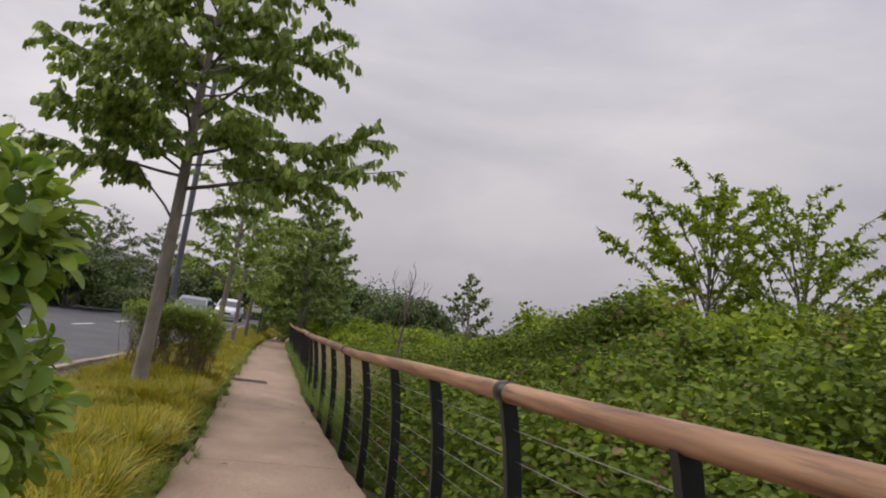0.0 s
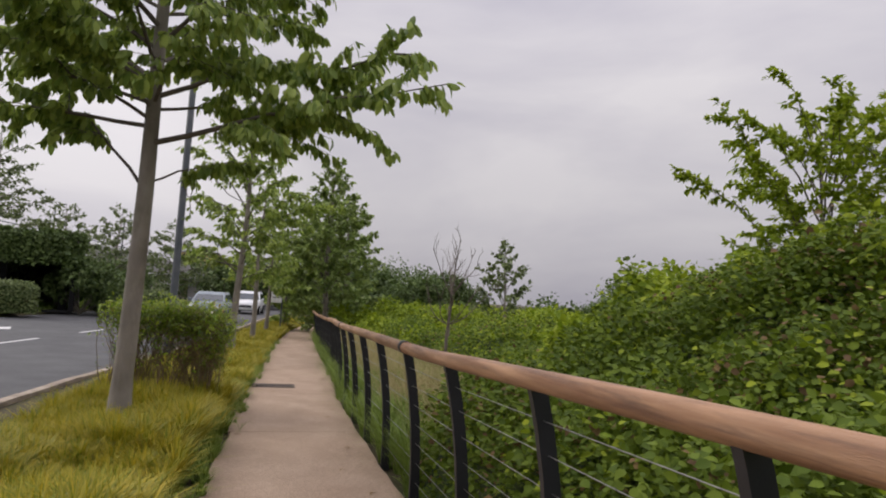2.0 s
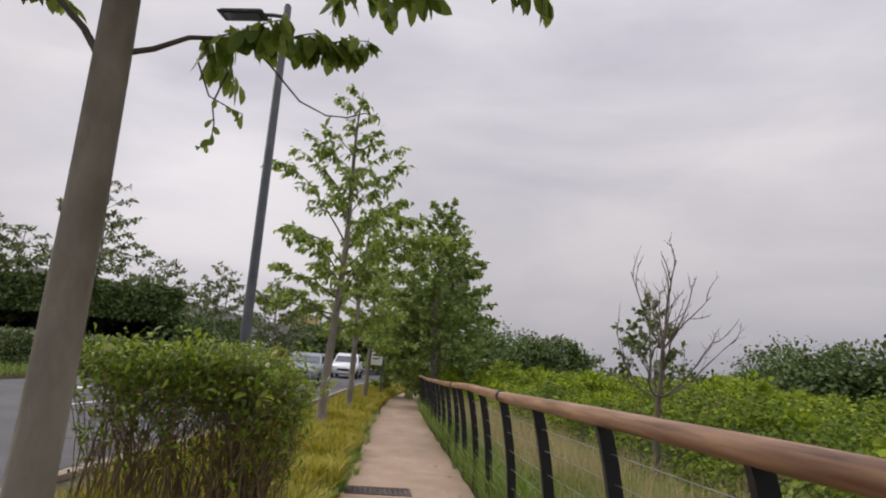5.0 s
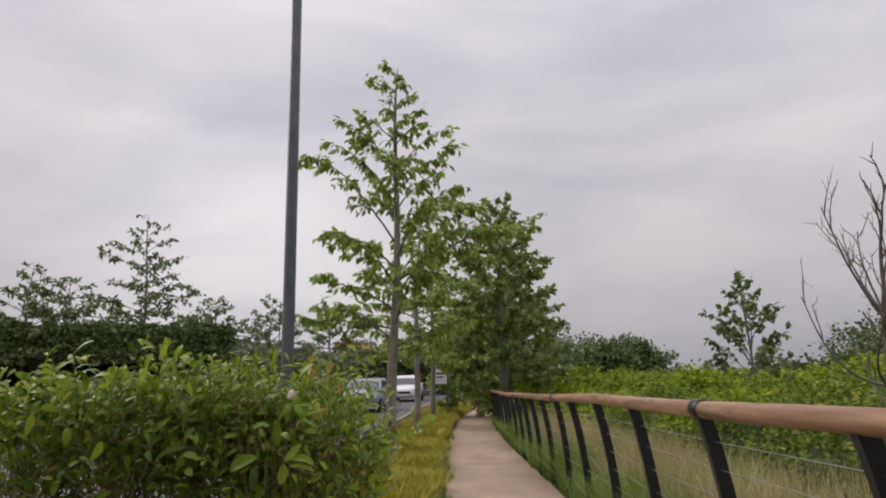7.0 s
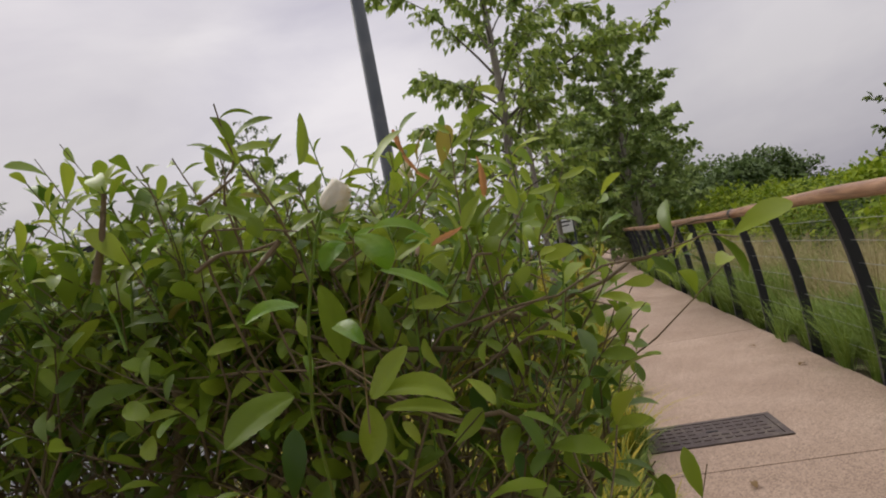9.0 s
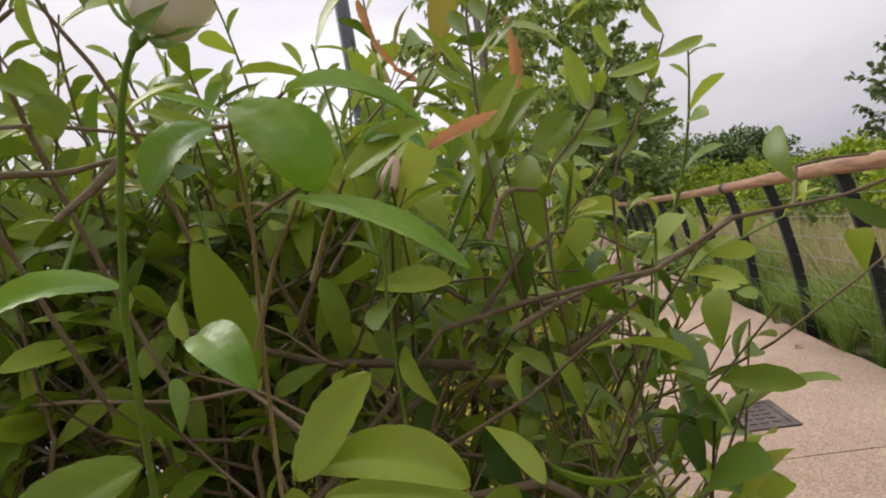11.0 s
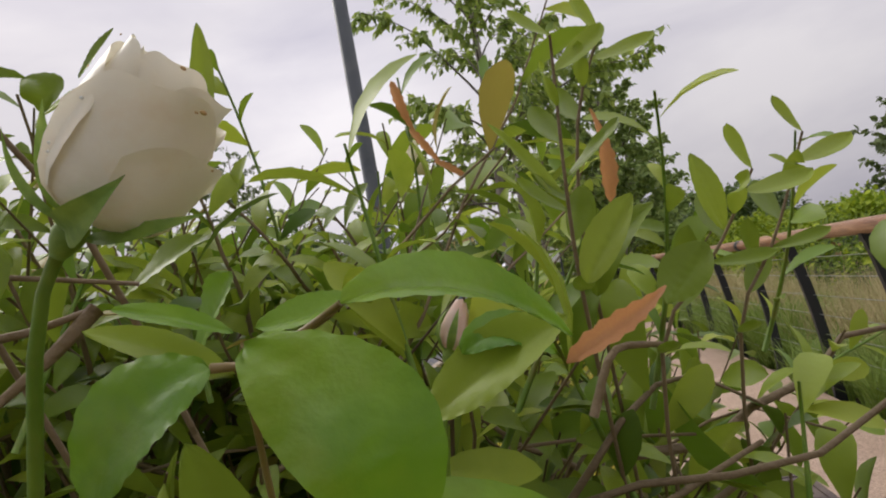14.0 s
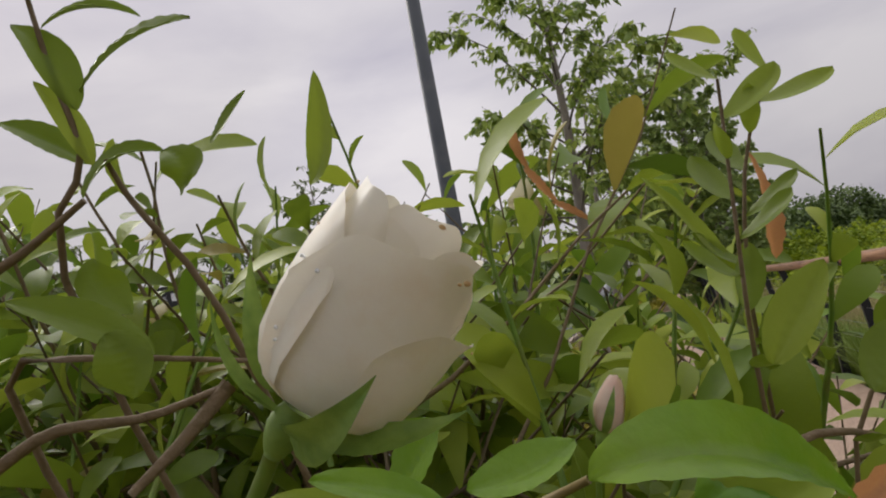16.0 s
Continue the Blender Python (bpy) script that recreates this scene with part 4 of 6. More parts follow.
def hedge():
    r = np.random.default_rng(77)
    top = tagged(new("hedge"), "scruffy flowering hedge with narrow glossy leaves and brown twigs", "hedge")
    stems, shoots = Tubes(), Tubes()
    at, along, young = [], [], []

    def leafy(line, start, step, fresh, lift=0.55):
        seg = np.linalg.norm(np.diff(line, axis=0), axis=1).sum()
        n = max(2, int(seg * (1 - start) / step))
        u = (start + (1.0 - start) * (np.arange(n) + r.uniform(0, 0.6, n)) / n) * (len(line) - 1)
        i0 = np.clip(u.astype(int), 0, len(line) - 2)
        p = line[i0] + (line[i0 + 1] - line[i0]) * (u - i0)[:, None]
        d = unit(line[i0 + 1] - line[i0])
        spin = np.arange(n) * 2.4 + r.uniform(0, 6)
        ref = unit(np.cross(d, np.array([0.3, 0.2, 1.0]) + 1e-3))
        oth = np.cross(d, ref)
        out = ref * np.cos(spin)[:, None] + oth * np.sin(spin)[:, None]
        at.append(p)
        along.append(unit(d * lift + out + np.array([0, 0, 0.12]) + r.normal(0, 0.22, (n, 3))))
        young.append(np.full(n, fresh) + (u / (len(line) - 1)) * 0.35)

    s8 = np.linspace(0, 1, 8)[:, None]
    for i in range(260):
        bx, by = r.uniform(HX0 + 0.1, HX1 - 0.06), r.uniform(HY0 + 0.02, HY1 - 0.1)
        if r.random() < 0.45:
            by = HY0 + r.uniform(0.0, 0.22)
        if r.random() < 0.25:
            bx = HX1 - r.uniform(0.0, 0.25)
        tx, ty = bx + r.normal(0, 0.30), by + r.normal(0, 0.14)
        zt = HZ - 0.06 + 0.05 * float(field(tx, ty, 3.0, 6)) - 0.16 * max(0, (tx - (HX1 - 0.15)) / 0.2) + r.normal(0, 0.022)
        line = np.array([bx, by, 0.0]) * (1 - s8) + np.array([tx, ty, zt]) * s8 + np.array([0, 0, zt]) * (s8 ** 0.72 - s8) + np.cumsum(r.normal(0, 0.024, (8, 3)), 0) * np.array([1, 1, 0.3])
        if not hedge_room(line[1:] + np.array([0.03, -0.03, 0.0])).all():
            continue
        stems.add(line, 0.0008 + (r.uniform(0.008, 0.012) if i % 11 == 0 else r.uniform(0.0025, 0.0065)) * (1 - s8[:, 0]) ** 0.9, 6)
        leafy(line, 0.62, 0.024, 0.3, 0.8)
        for j in range(r.integers(6, 10)):
            f = r.uniform(0.12, 1.0) ** 0.6
            i0 = min(int(f * 7), 6)
            b0 = line[i0] + (line[i0 + 1] - line[i0]) * (f * 7 - i0)
            az = r.uniform(0, 2 * math.pi)
            d = unit(np.array([math.cos(az), math.sin(az), r.uniform(0.15, 1.1)]))
            ln = r.uniform(0.10, 0.26)
            ss = np.linspace(0, 1, 5)[:, None]
            tw = b0 + d * ln * ss + np.array([0, 0, 0.25]) * ln * ss ** 2 + np.cumsum(r.normal(0, 0.004, (5, 3)), 0)
            if not hedge_room(tw).all():
                continue
            stems.add(tw, np.linspace(0.0015, 0.0006, 5), 4)
            leafy(tw, 0.15, 0.017, 0.55 * (f ** 3))
    # woody twigs that arch sideways under the leaves
    s9 = np.linspace(0, 1, 10)[:, None]
    for i in range(95):
        p0 = np.array([r.uniform(HX0 + 0.3, HX1 - 0.02), r.uniform(HY0 - 0.06, HY0 + 0.22), r.uniform(0.45, 1.0)])
        run = r.choice([-1, 1]) * r.uniform(0.18, 0.42)
        line = p0 + np.array([run, r.normal(0, 0.06), 0.0]) * s9 + np.array([0, 0, r.uniform(0.02, 0.10)]) * np.sin(s9 * r.uniform(1.6, 3.0)) + np.cumsum(r.normal(0, 0.013, (10, 3)), 0)
        if not hedge_room(line).all() or line[:, 2].max() > HZ - 0.02:
            continue
        stems.add(line, np.linspace(r.uniform(0.0016, 0.0032), 0.0008, 10), 6)
        leafy(line, 0.6, 0.02, 0.45, 0.7)
    # upright shoots along the top
    for i in range(110):
        x, y = r.uniform(HX0, HX1 + 0.05), r.uniform(HY0 - 0.02, HY1)
        h = r.uniform(0.08, 0.17)
        z0 = HZ - 0.06 - 0.12 * max(0, (x - (HX1 - 0.15)) / 0.2)
        d = unit(np.array([r.normal(0, 0.28), r.normal(0, 0.28), 1.0]))
        tw = np.array([x, y, z0]) + d * (h * np.linspace(0, 1, 5))[:, None]
        if not hedge_room(tw).all():
            continue
        shoots.add(tw, np.linspace(0.0018, 0.0007, 5), 4)
        leafy(tw, 0.1, 0.014, 0.75, 0.9)
    mass = sum(len(a) for a in at)
    # tall shoots and side sprays that stand clear of the mass
    for p0, p1 in (((-0.87, -2.28, 1.0), (-0.885, -2.304, 1.24)), ((-0.56, -2.22, 0.98), (-0.545, -2.297, 1.118)),
                   ((-0.66, -2.33, 0.98), (-0.64, -2.38, 1.14)), ((-0.64, -2.25, 0.93), (-0.42, -2.17, 0.985)), ((-0.68, -2.36, 0.8), (-0.54, -2.28, 0.86)),
                   ((-1.1, -2.40, 1.0), (-1.16, -2.44, 1.21)), ((-0.80, -2.25, 1.0), (-0.775, -2.262, 1.21))):
        ss = np.linspace(0, 1, 7)[:, None]
        tw = np.array(p0) * (1 - ss) + np.array(p1) * ss + np.array([0.01, 0.01, 0]) * np.sin(ss * 3)
        shoots.add(tw, np.linspace(0.0019, 0.0007, 7), 5)
        leafy(tw, 0.12, 0.016, 0.6, 0.8)
    at, along, young = np.concatenate(at), np.concatenate(along), np.concatenate(young)
    ok = hedge_room(at + along * 0.05) & hedge_room(at) & (r.random(len(at)) < np.where((at[:, 1] < -2.38) | (at[:, 0] > -0.74), np.interp(at[:, 2], [0.3, 0.75, 0.95], [0.20, 0.33, 0.72]), np.interp(at[:, 2], [0.3, 0.75, 0.95], [0.02, 0.09, 0.70])))
    ok[mass:] = True
    slim = np.where(np.arange(len(at)) < mass, 1.0, 0.66)[ok]
    at, along, young = at[ok], along[ok], young[ok]
    n = len(at)
    size = (0.026 + 0.036 * r.random(n) ** 1.3) * slim
    up = unit(np.array([0.0, -0.2, 1.0]) + r.normal(0, 0.5, (n, 3)))
    pick = r.random(n)
    fresh = (young + r.normal(0, 0.22, n) > 0.64) & (at[:, 2] > 0.55)
    odd = pick < 0.010
    old = ~fresh & ~odd
    fresh &= ~odd
    put_part("stem_mass", stems.mesh("stem_mass", M_twig), top, "tangle of thin brown twigs")["kind"] = "stuff"
    put_part("shoot_mass", shoots.mesh("shoot_mass", M_stem), top, "thin green upright shoots")["kind"] = "stuff"
    near = (at[:, 1] < -2.30) & (at[:, 0] > -1.05) & (at[:, 2] > 0.9)
    shown = np.flatnonzero(near)[:260]
    single = np.zeros(n, bool)
    single[shown] = True
    for m, sel in ((M_leaf_hedge, old), (M_leaf_young, fresh), (M_leaf_yellow, odd)):
        k = sel & ~single
        ob = put_part("foliage", leaf_mesh("foliage", at[k], along[k], up[k], size[k], LEAF_FINE, m, r.uniform(0.95, 1.4, k.sum())), top)
        ob["kind"] = "stuff"
        one = mesh_np("leaf", LEAF_FINE[0], LEAF_FINE[1], m)
        for i in np.flatnonzero(sel & single):
            a = along[i]
            sd = unit(np.cross(up[i], a))
            nr = np.cross(a, sd)
            o = put_part("leaf", one, top)
            o.matrix_basis = Matrix(((*(Vector((a[0], sd[0], nr[0])) * size[i]), at[i][0]), (*(Vector((a[1], sd[1], nr[1])) * size[i]), at[i][1]), (*(Vector((a[2], sd[2], nr[2])) * size[i]), at[i][2]), (0, 0, 0, 1)))
    return top


hedge_thing = hedge()


def leafy_shoot(tip, foot, seed, leaves=13):
    """An arching shoot with alternate leaves, each a part of the hedge."""
    r = np.random.default_rng(seed)
    k = np.linspace(0, 1, 12)[:, None]
    line = np.array(foot) * (1 - k) + np.array(tip) * k + np.array([0.012, -0.008, 0.0]) * np.sin(k * 3.1) + np.cumsum(r.normal(0, 0.0015, (12, 3)), 0)
    v, q, f = tube_arrays(line, np.linspace(0.0021, 0.0008, 12), 6)
    put_part("shoot", mesh_np("shoot", v, [q, f], M_twig), hedge_thing, "thin brown shoot")
    for i in range(leaves):
        u = 11 * (0.28 + 0.72 * (i + r.uniform(0, 0.5)) / leaves)
        j = min(int(u), 10)
        at = line[j] + (line[j + 1] - line[j]) * (u - j)
        way = unit(line[j + 1] - line[j])
        out = unit(np.cross(way, (math.cos(2.4 * i + seed), math.sin(2.4 * i + seed), 0.3)))
        a = unit(way * r.uniform(0.4, 1.1) + out + r.normal(0, 0.2, 3))
        side = unit(np.cross(unit(np.array([0.0, -0.5, 1.0]) + r.normal(0, 0.35, 3)), a))
        nor = np.cross(a, side)
        size = r.uniform(0.030, 0.048) * (1.0 - 0.25 * i / leaves)
        o = put_part("leaf", SHOOT_LEAVES[0 if r.random() < 0.62 else (2 if r.random() < 0.12 else 1)], hedge_thing)
        m = np.eye(4)
        m[:3, 0], m[:3, 1], m[:3, 2], m[:3, 3] = a * size, side * size * 1.3, nor * size, at
        o.matrix_basis = Matrix(m.tolist())


SHOOT_LEAVES = [mesh_np("leaf", LEAF_FINE[0], LEAF_FINE[1], m) for m in (M_leaf_hedge, M_leaf_young, M_leaf_yellow)]
for i, (tip, foot) in enumerate((((-1.042, -2.40, 1.205), (-1.06, -2.30, 0.98)), ((-1.04, -2.34, 1.215), (-0.99, -2.27, 0.99)), ((-0.962, -2.38, 1.205), (-0.99, -2.31, 0.97)),
                                 ((-0.95, -2.32, 1.190), (-0.93, -2.25, 0.99)), ((-0.878, -2.37, 1.150), (-0.90, -2.28, 0.97)), ((-0.868, -2.34, 1.145), (-0.83, -2.24, 0.98)),
                                 ((-0.826, -2.33, 1.120), (-0.84, -2.24, 0.97)), ((-0.823, -2.28, 1.125), (-0.79, -2.21, 0.97)), ((-0.985, -2.40, 1.140), (-1.01, -2.30, 0.95)),
                                 ((-1.12, -2.33, 1.20), (-1.09, -2.25, 0.98)), ((-0.915, -2.30, 1.155), (-0.95, -2.23, 0.98)), ((-1.00, -2.27, 1.185), (-1.02, -2.20, 0.98)))):
    leafy_shoot(tip, foot, 40 + i)


# ---- the rose ----
def frame_matrix(at, along, up, size):
    a = Vector(along).normalized()
    sd = Vector(up).cross(a).normalized()
    nr = a.cross(sd)
    m = Matrix((a, sd, nr)).transposed().to_4x4()
    return Matrix.Translation(at) @ m @ Matrix.Diagonal((size, size, size, 1))


def blade_mesh(name, width, curl, fold, material, nu=13, nv=7, point=1.6, saw=0.0, twist=0.0):
    """A single leaf, 1 long: pointed, folded along its rib, bent and slightly wavy."""
    v, f = [], []
    for i in range(nu):
        s = i / (nu - 1)
        w = width * (math.sin(math.pi * min(1, s ** 0.75)) ** 0.8) * (1 - 0.25 * s ** point) + 0.004
        if saw and 0 < i < nu - 1:
            w *= 1 + saw * (1 if i % 2 else -1)
        for j in range(nv):
            t = 2 * j / (nv - 1) - 1
            z = fold * abs(t) * w * 1.2 - curl * s * s + 0.012 * math.sin(9 * s + 2 * t) * abs(t)
            y = t * w
            c, d = math.cos(twist * s), math.sin(twist * s)
            v.append((s, y * c - z * d, y * d + z * c))
    for i in range(nu - 1):
        for j in range(nv - 1):
            f.append((i * nv + j, i * nv + j + 1, (i + 1) * nv + j + 1, (i + 1) * nv + j))
    return mesh_np(name, v, np.array(f), material)


def ribbon_leaf(name, parent, material, root, mid, tip, half, fold, point=0.62, up=(0.1, -0.62, 0.75), nu=37, nv=9, peak=0.85):
    """One leaf along a bowed rib: widest past its middle, folded, with a slightly wavy edge."""
    p0, p2 = np.array(root), np.array(tip)
    p1 = 2 * np.array(mid) - (p0 + p2) / 2
    v, f = [], []
    for i in range(nu):
        s = i / (nu - 1)
        c = (1 - s) ** 2 * p0 + 2 * s * (1 - s) * p1 + s * s * p2
        d = unit(2 * (1 - s) * (p1 - p0) + 2 * s * (p2 - p1))
        side = unit(np.cross(np.array(up), d))
        nor = np.cross(d, side)
        w = half * (math.sin(math.pi * s ** peak) ** point) * (0.8 + 0.4 * s - 0.25 * s ** 4) + 0.02 * half
        for j in range(nv):
            t = 2 * j / (nv - 1) - 1
            lift = fold * abs(t) ** 0.85 * w + 0.06 * half * math.sin(7 * s + 3 * t) * abs(t) + 0.03 * half * math.sin(52 * s - 13 * abs(t)) * min(1, 3 * abs(t))
            v.append(c + side * (t * w) + nor * lift)
    for i in range(nu - 1):
        for j in range(nv - 1):
            f.append((i * nv + j, i * nv + j + 1, (i + 1) * nv + j + 1, (i + 1) * nv + j))
    return put_part(name, mesh_np(name, v, np.array(f), material), parent)


PX = 6.24e-5      # unit in which the flower is drawn


def petal_mesh(R, H, half, flare, material, reflex=0.1, drop=0.3, tilt=0.0, power=3.5, roll=0.0, close=0.0, ph=0.0, nu=29, nv=25):
    """A cupped petal round its own axis: broad rounded top, reflexed rim, edges that roll outwards."""
    v, f = [], []
    for i in range(nv):
        q = i / (nv - 1)
        prof = float(np.interp(q, (0, 0.05, 0.13, 0.25, 0.45, 0.7, 0.88, 1.0), (0.18, 0.56, 0.82, 0.95, 1.0, 0.98 - 0.4 * close, 0.93 - 0.8 * close, 0.87 - 1.1 * close)))
        for j in range(nu):
            u = 2 * j / (nu - 1) - 1
            a = u * half * (0.72 + 0.28 * math.sin(math.pi * min(0.5, 0.12 + 0.6 * q)))
            rim = max(0.0, (q - 0.80) / 0.20)
            edge = max(0.0, (abs(u) - 0.72) / 0.28)
            r = R * (prof + flare * q ** 2.2 + reflex * rim ** 2 + roll * edge ** 2 * (0.3 + 0.7 * q))
            r += R * 0.018 * math.sin(5.3 * u + ph + 2 * q) * q + R * 0.012 * math.sin(13 * u + 3 * ph) * rim
            z = H * q * (1 - drop * abs(u) ** power * q) * (1 + tilt * u * q * q)
            z += 0.012 * H * math.sin(6 * u + ph) * q ** 4 - 0.04 * H * reflex * rim ** 3
            v.append((r * math.cos(a), r * math.sin(a), z))
    for i in range(nv - 1):
        for j in range(nu - 1):
            f.append((i * nu + j, i * nu + j + 1, (i + 1) * nu + j + 1, (i + 1) * nu + j))
    return mesh_np("petal", v, np.array(f), material)


def flower(name, label, foot, axis, right):
    """An Empty at the foot of the petals: x to the right, z along the flower."""
    top = tagged(new(name), label, "rose")
    az = Vector(axis).normalized()
    ay = az.cross(Vector(right)).normalized()
    top.matrix_world = Matrix.Translation(foot) @ Matrix((ay.cross(az), ay, az)).transposed().to_4x4()
    return top


def petal(top, turn, R, H, half, flare, material, **more):
    o = put_part("petal", petal_mesh(R, H, radians(half), flare, material, ph=turn * 0.1, **more), top)
    o.matrix_basis = pose(0, 0, 0, 0, 0, turn)
    return o


def stem_part(name, top, points, radii, label):
    inv = top.matrix_world.inverted()
    v, q, t = tube_arrays([tuple(inv @ Vector(p)) for p in points], radii, 14)
    return put_part(name, mesh_np(name, v, [q, t], M_stem if name == "stem" else M_sepal), top, label)


rose = flower("white_rose", "half-open cream white rose with browned petal tips above the hedge", (-0.7758, -2.6114, 1.0876), (0.6562, 0.0354, 0.7538), (0.7318, 0.2136, -0.6472))
petal(rose, -170, 152 * PX, 372 * PX, 60, -0.02, M_petal, reflex=0.03, drop=0.34, tilt=-0.10, power=4.0, roll=0.12)
petal(rose, -72, 147 * PX, 345 * PX, 70, 0.07, M_petal, reflex=0.06, drop=0.30, tilt=0.10, power=5.0, roll=0.12)
petal(rose, -26, 160 * PX, 250 * PX, 46, 0.26, M_petal, reflex=0.08, drop=0.26, power=4.0, roll=0.04)
petal(rose, 62, 152 * PX, 330 * PX, 70, 0.10, M_petal, reflex=0.08, drop=0.25, power=5.0)
petal(rose, 128, 146 * PX, 366 * PX, 66, 0.0, M_petal, reflex=0.05, drop=0.25, power=5.0)
petal(rose, -156, 134 * PX, 404 * PX, 60, 0.0, M_petal, reflex=0.03, drop=0.26, power=4.5, close=0.06)
petal(rose, -114, 124 * PX, 366 * PX, 58, 0.0, M_petal, reflex=0.04, drop=0.22, power=5.0, close=0.05)
petal(rose, -16, 130 * PX, 378 * PX, 60, 0.08, M_petal, reflex=0.12, drop=0.24, power=5.0)
petal(rose, -66, 108 * PX, 404 * PX, 60, 0.0, M_petal, reflex=0.08, drop=0.22, power=5.0, close=0.03)
petal(rose, 80, 112 * PX, 388 * PX, 72, 0.0, M_petal, reflex=0.05, drop=0.22, power=5.0, close=0.06)
petal(rose, 170, 98 * PX, 396 * PX, 76, 0.0, M_petal, reflex=0.05, drop=0.2, power=5.0, close=0.10)
petal(rose, 10, 80 * PX, 392 * PX, 80, 0.0, M_petal, reflex=0.04, drop=0.2, power=5.0, close=0.10)
petal(rose, -130, 60 * PX, 388 * PX, 95, 0.0, M_petal, reflex=0.0, drop=0.15, power=5.0, close=0.15)
petal(rose, 60, 40 * PX, 380 * PX, 120, 0.0, M_petal, reflex=0.0, drop=0.15, power=5.0, close=0.15)
# browned nicks on the rims
for turn, R, h, size in ((-40, 166, 338, 9), (-44, 163, 331, 5), (-66, 119, 396, 7), (-150, 128, 392, 5), (-152, 150, 300, 5), (-20, 206, 240, 5)):
    bm = bmesh.new()
    bmesh.ops.create_icosphere(bm, subdivisions=2, radius=size * PX, matrix=Matrix.Diagonal((0.35, 1.0, 0.55, 1)))
    o = part("browned_spot", bm, M_browned, rose, "browned spot on a petal rim", smooth=True)
    o.matrix_basis = pose(R * PX * math.cos(radians(turn)), R * PX * math.sin(radians(turn)), h * PX, 0, 0, turn)


def sepal(pts, half, fold, up):
    p = [tuple(c * PX for c in q) for q in pts]
    ribbon_leaf("sepal", rose, M_sepal, p[0], p[1], p[2], half * PX, fold, 1.05, up, 21, 5, 0.62)


sepal(((-30, -15, -26), (-150, -24, 0), (-240, -30, 92)), 15, 0.5, (0.5, -0.5, 0.7))
sepal(((-70, 20, -16), (-160, 40, 60), (-237, 48, 180)), 26, 0.3, (0.55, -0.8, 0.3))
sepal(((-10, -45, -30), (40, -172, 25), (74, -160, 152)), 42, 0.3, (0.0, -1.0, -0.2))
sepal(((30, -40, -26), (140, -98, 52), (233, -90, 162)), 30, 0.35, (-0.5, -0.75, 0.6))
sepal(((0, 40, -22), (40, 150, 10), (80, 190, 120)), 36, 0.35, (0.0, 1.0, -0.2))
stem_part("hip", rose, [(-0.7767, -2.6119, 1.0876), (-0.7775, -2.6121, 1.0868), (-0.7784, -2.6124, 1.0858), (-0.7791, -2.6126, 1.0848), (-0.7798, -2.6127, 1.0838), (-0.7803, -2.6127, 1.0831)], np.array([30, 37, 37, 32, 23, 16]) * PX, "green swelling below the petals")
stem_part("stem", rose, [(-0.7803, -2.6127, 1.0832), (-0.7813, -2.6128, 1.0816), (-0.7834, -2.6123, 1.0788), (-0.788, -2.610, 1.070), (-0.800, -2.600, 1.045), (-0.815, -2.585, 1.01), (-0.84, -2.55, 0.93), (-0.86, -2.45, 0.6), (-0.87, -2.40, 0.0)], [0.001, 0.00095, 0.00095, 0.0011, 0.0012, 0.0013, 0.0014, 0.0018, 0.0022], "green thorny stem")
# rain drops on the outer petal
drops = np.random.default_rng(12)
for k in range(9):
    turn, h = radians(-150 + 26 * drops.random()), (110 + 140 * drops.random()) * PX
    bm = bmesh.new()
    bmesh.ops.create_icosphere(bm, subdivisions=2, radius=drops.uniform(2.2, 4.0) * PX)
    o = part("water_drop", bm, M_drop, rose, "clear rain drop", smooth=True)
    o.location = (151 * PX * math.cos(turn), 151 * PX * math.sin(turn), h)
bud = flower("rose_bud", "closed blush pink rose bud on a thin stem", (-0.7495, -2.4452, 1.0425), (0.0077, 0.0034, 0.0185), (0.958, 0.222, -0.181))
for turn, R, H in ((0, 0.0058, 0.0195), (120, 0.0055, 0.0199), (240, 0.0052, 0.0203), (60, 0.0035, 0.0203)):
    petal(bud, turn, R, H, 100, 0.0, M_petal_pink, reflex=0.0, drop=0.2, close=0.45)
for turn in (-100, -20, 60, 130, 200):
    c, d = math.cos(radians(turn)), math.sin(radians(turn))
    ribbon_leaf("sepal", bud, M_sepal, (0.001 * c, 0.001 * d, -0.0005), (0.0066 * c, 0.0066 * d, 0.007), (0.0042 * c, 0.0042 * d, 0.0165), 0.0017, 0.3, 0.9, (c, d, 0.2), 13, 5, 0.62)
stem_part("hip", bud, [(-0.7492, -2.4451, 1.0432), (-0.7500, -2.4454, 1.0412), (-0.7510, -2.4458, 1.0390), (-0.7515, -2.4460, 1.038)], [0.0024, 0.0026, 0.002, 0.0012], "green swelling below the bud")
stem_part("stem", bud, [(-0.7515, -2.4460, 1.038), (-0.754, -2.446, 1.03), (-0.76, -2.44, 0.99), (-0.77, -2.42, 0.8), (-0.80, -2.40, 0.4)], [0.0009, 0.001, 0.001, 0.0012, 0.0015], "thin green stem")

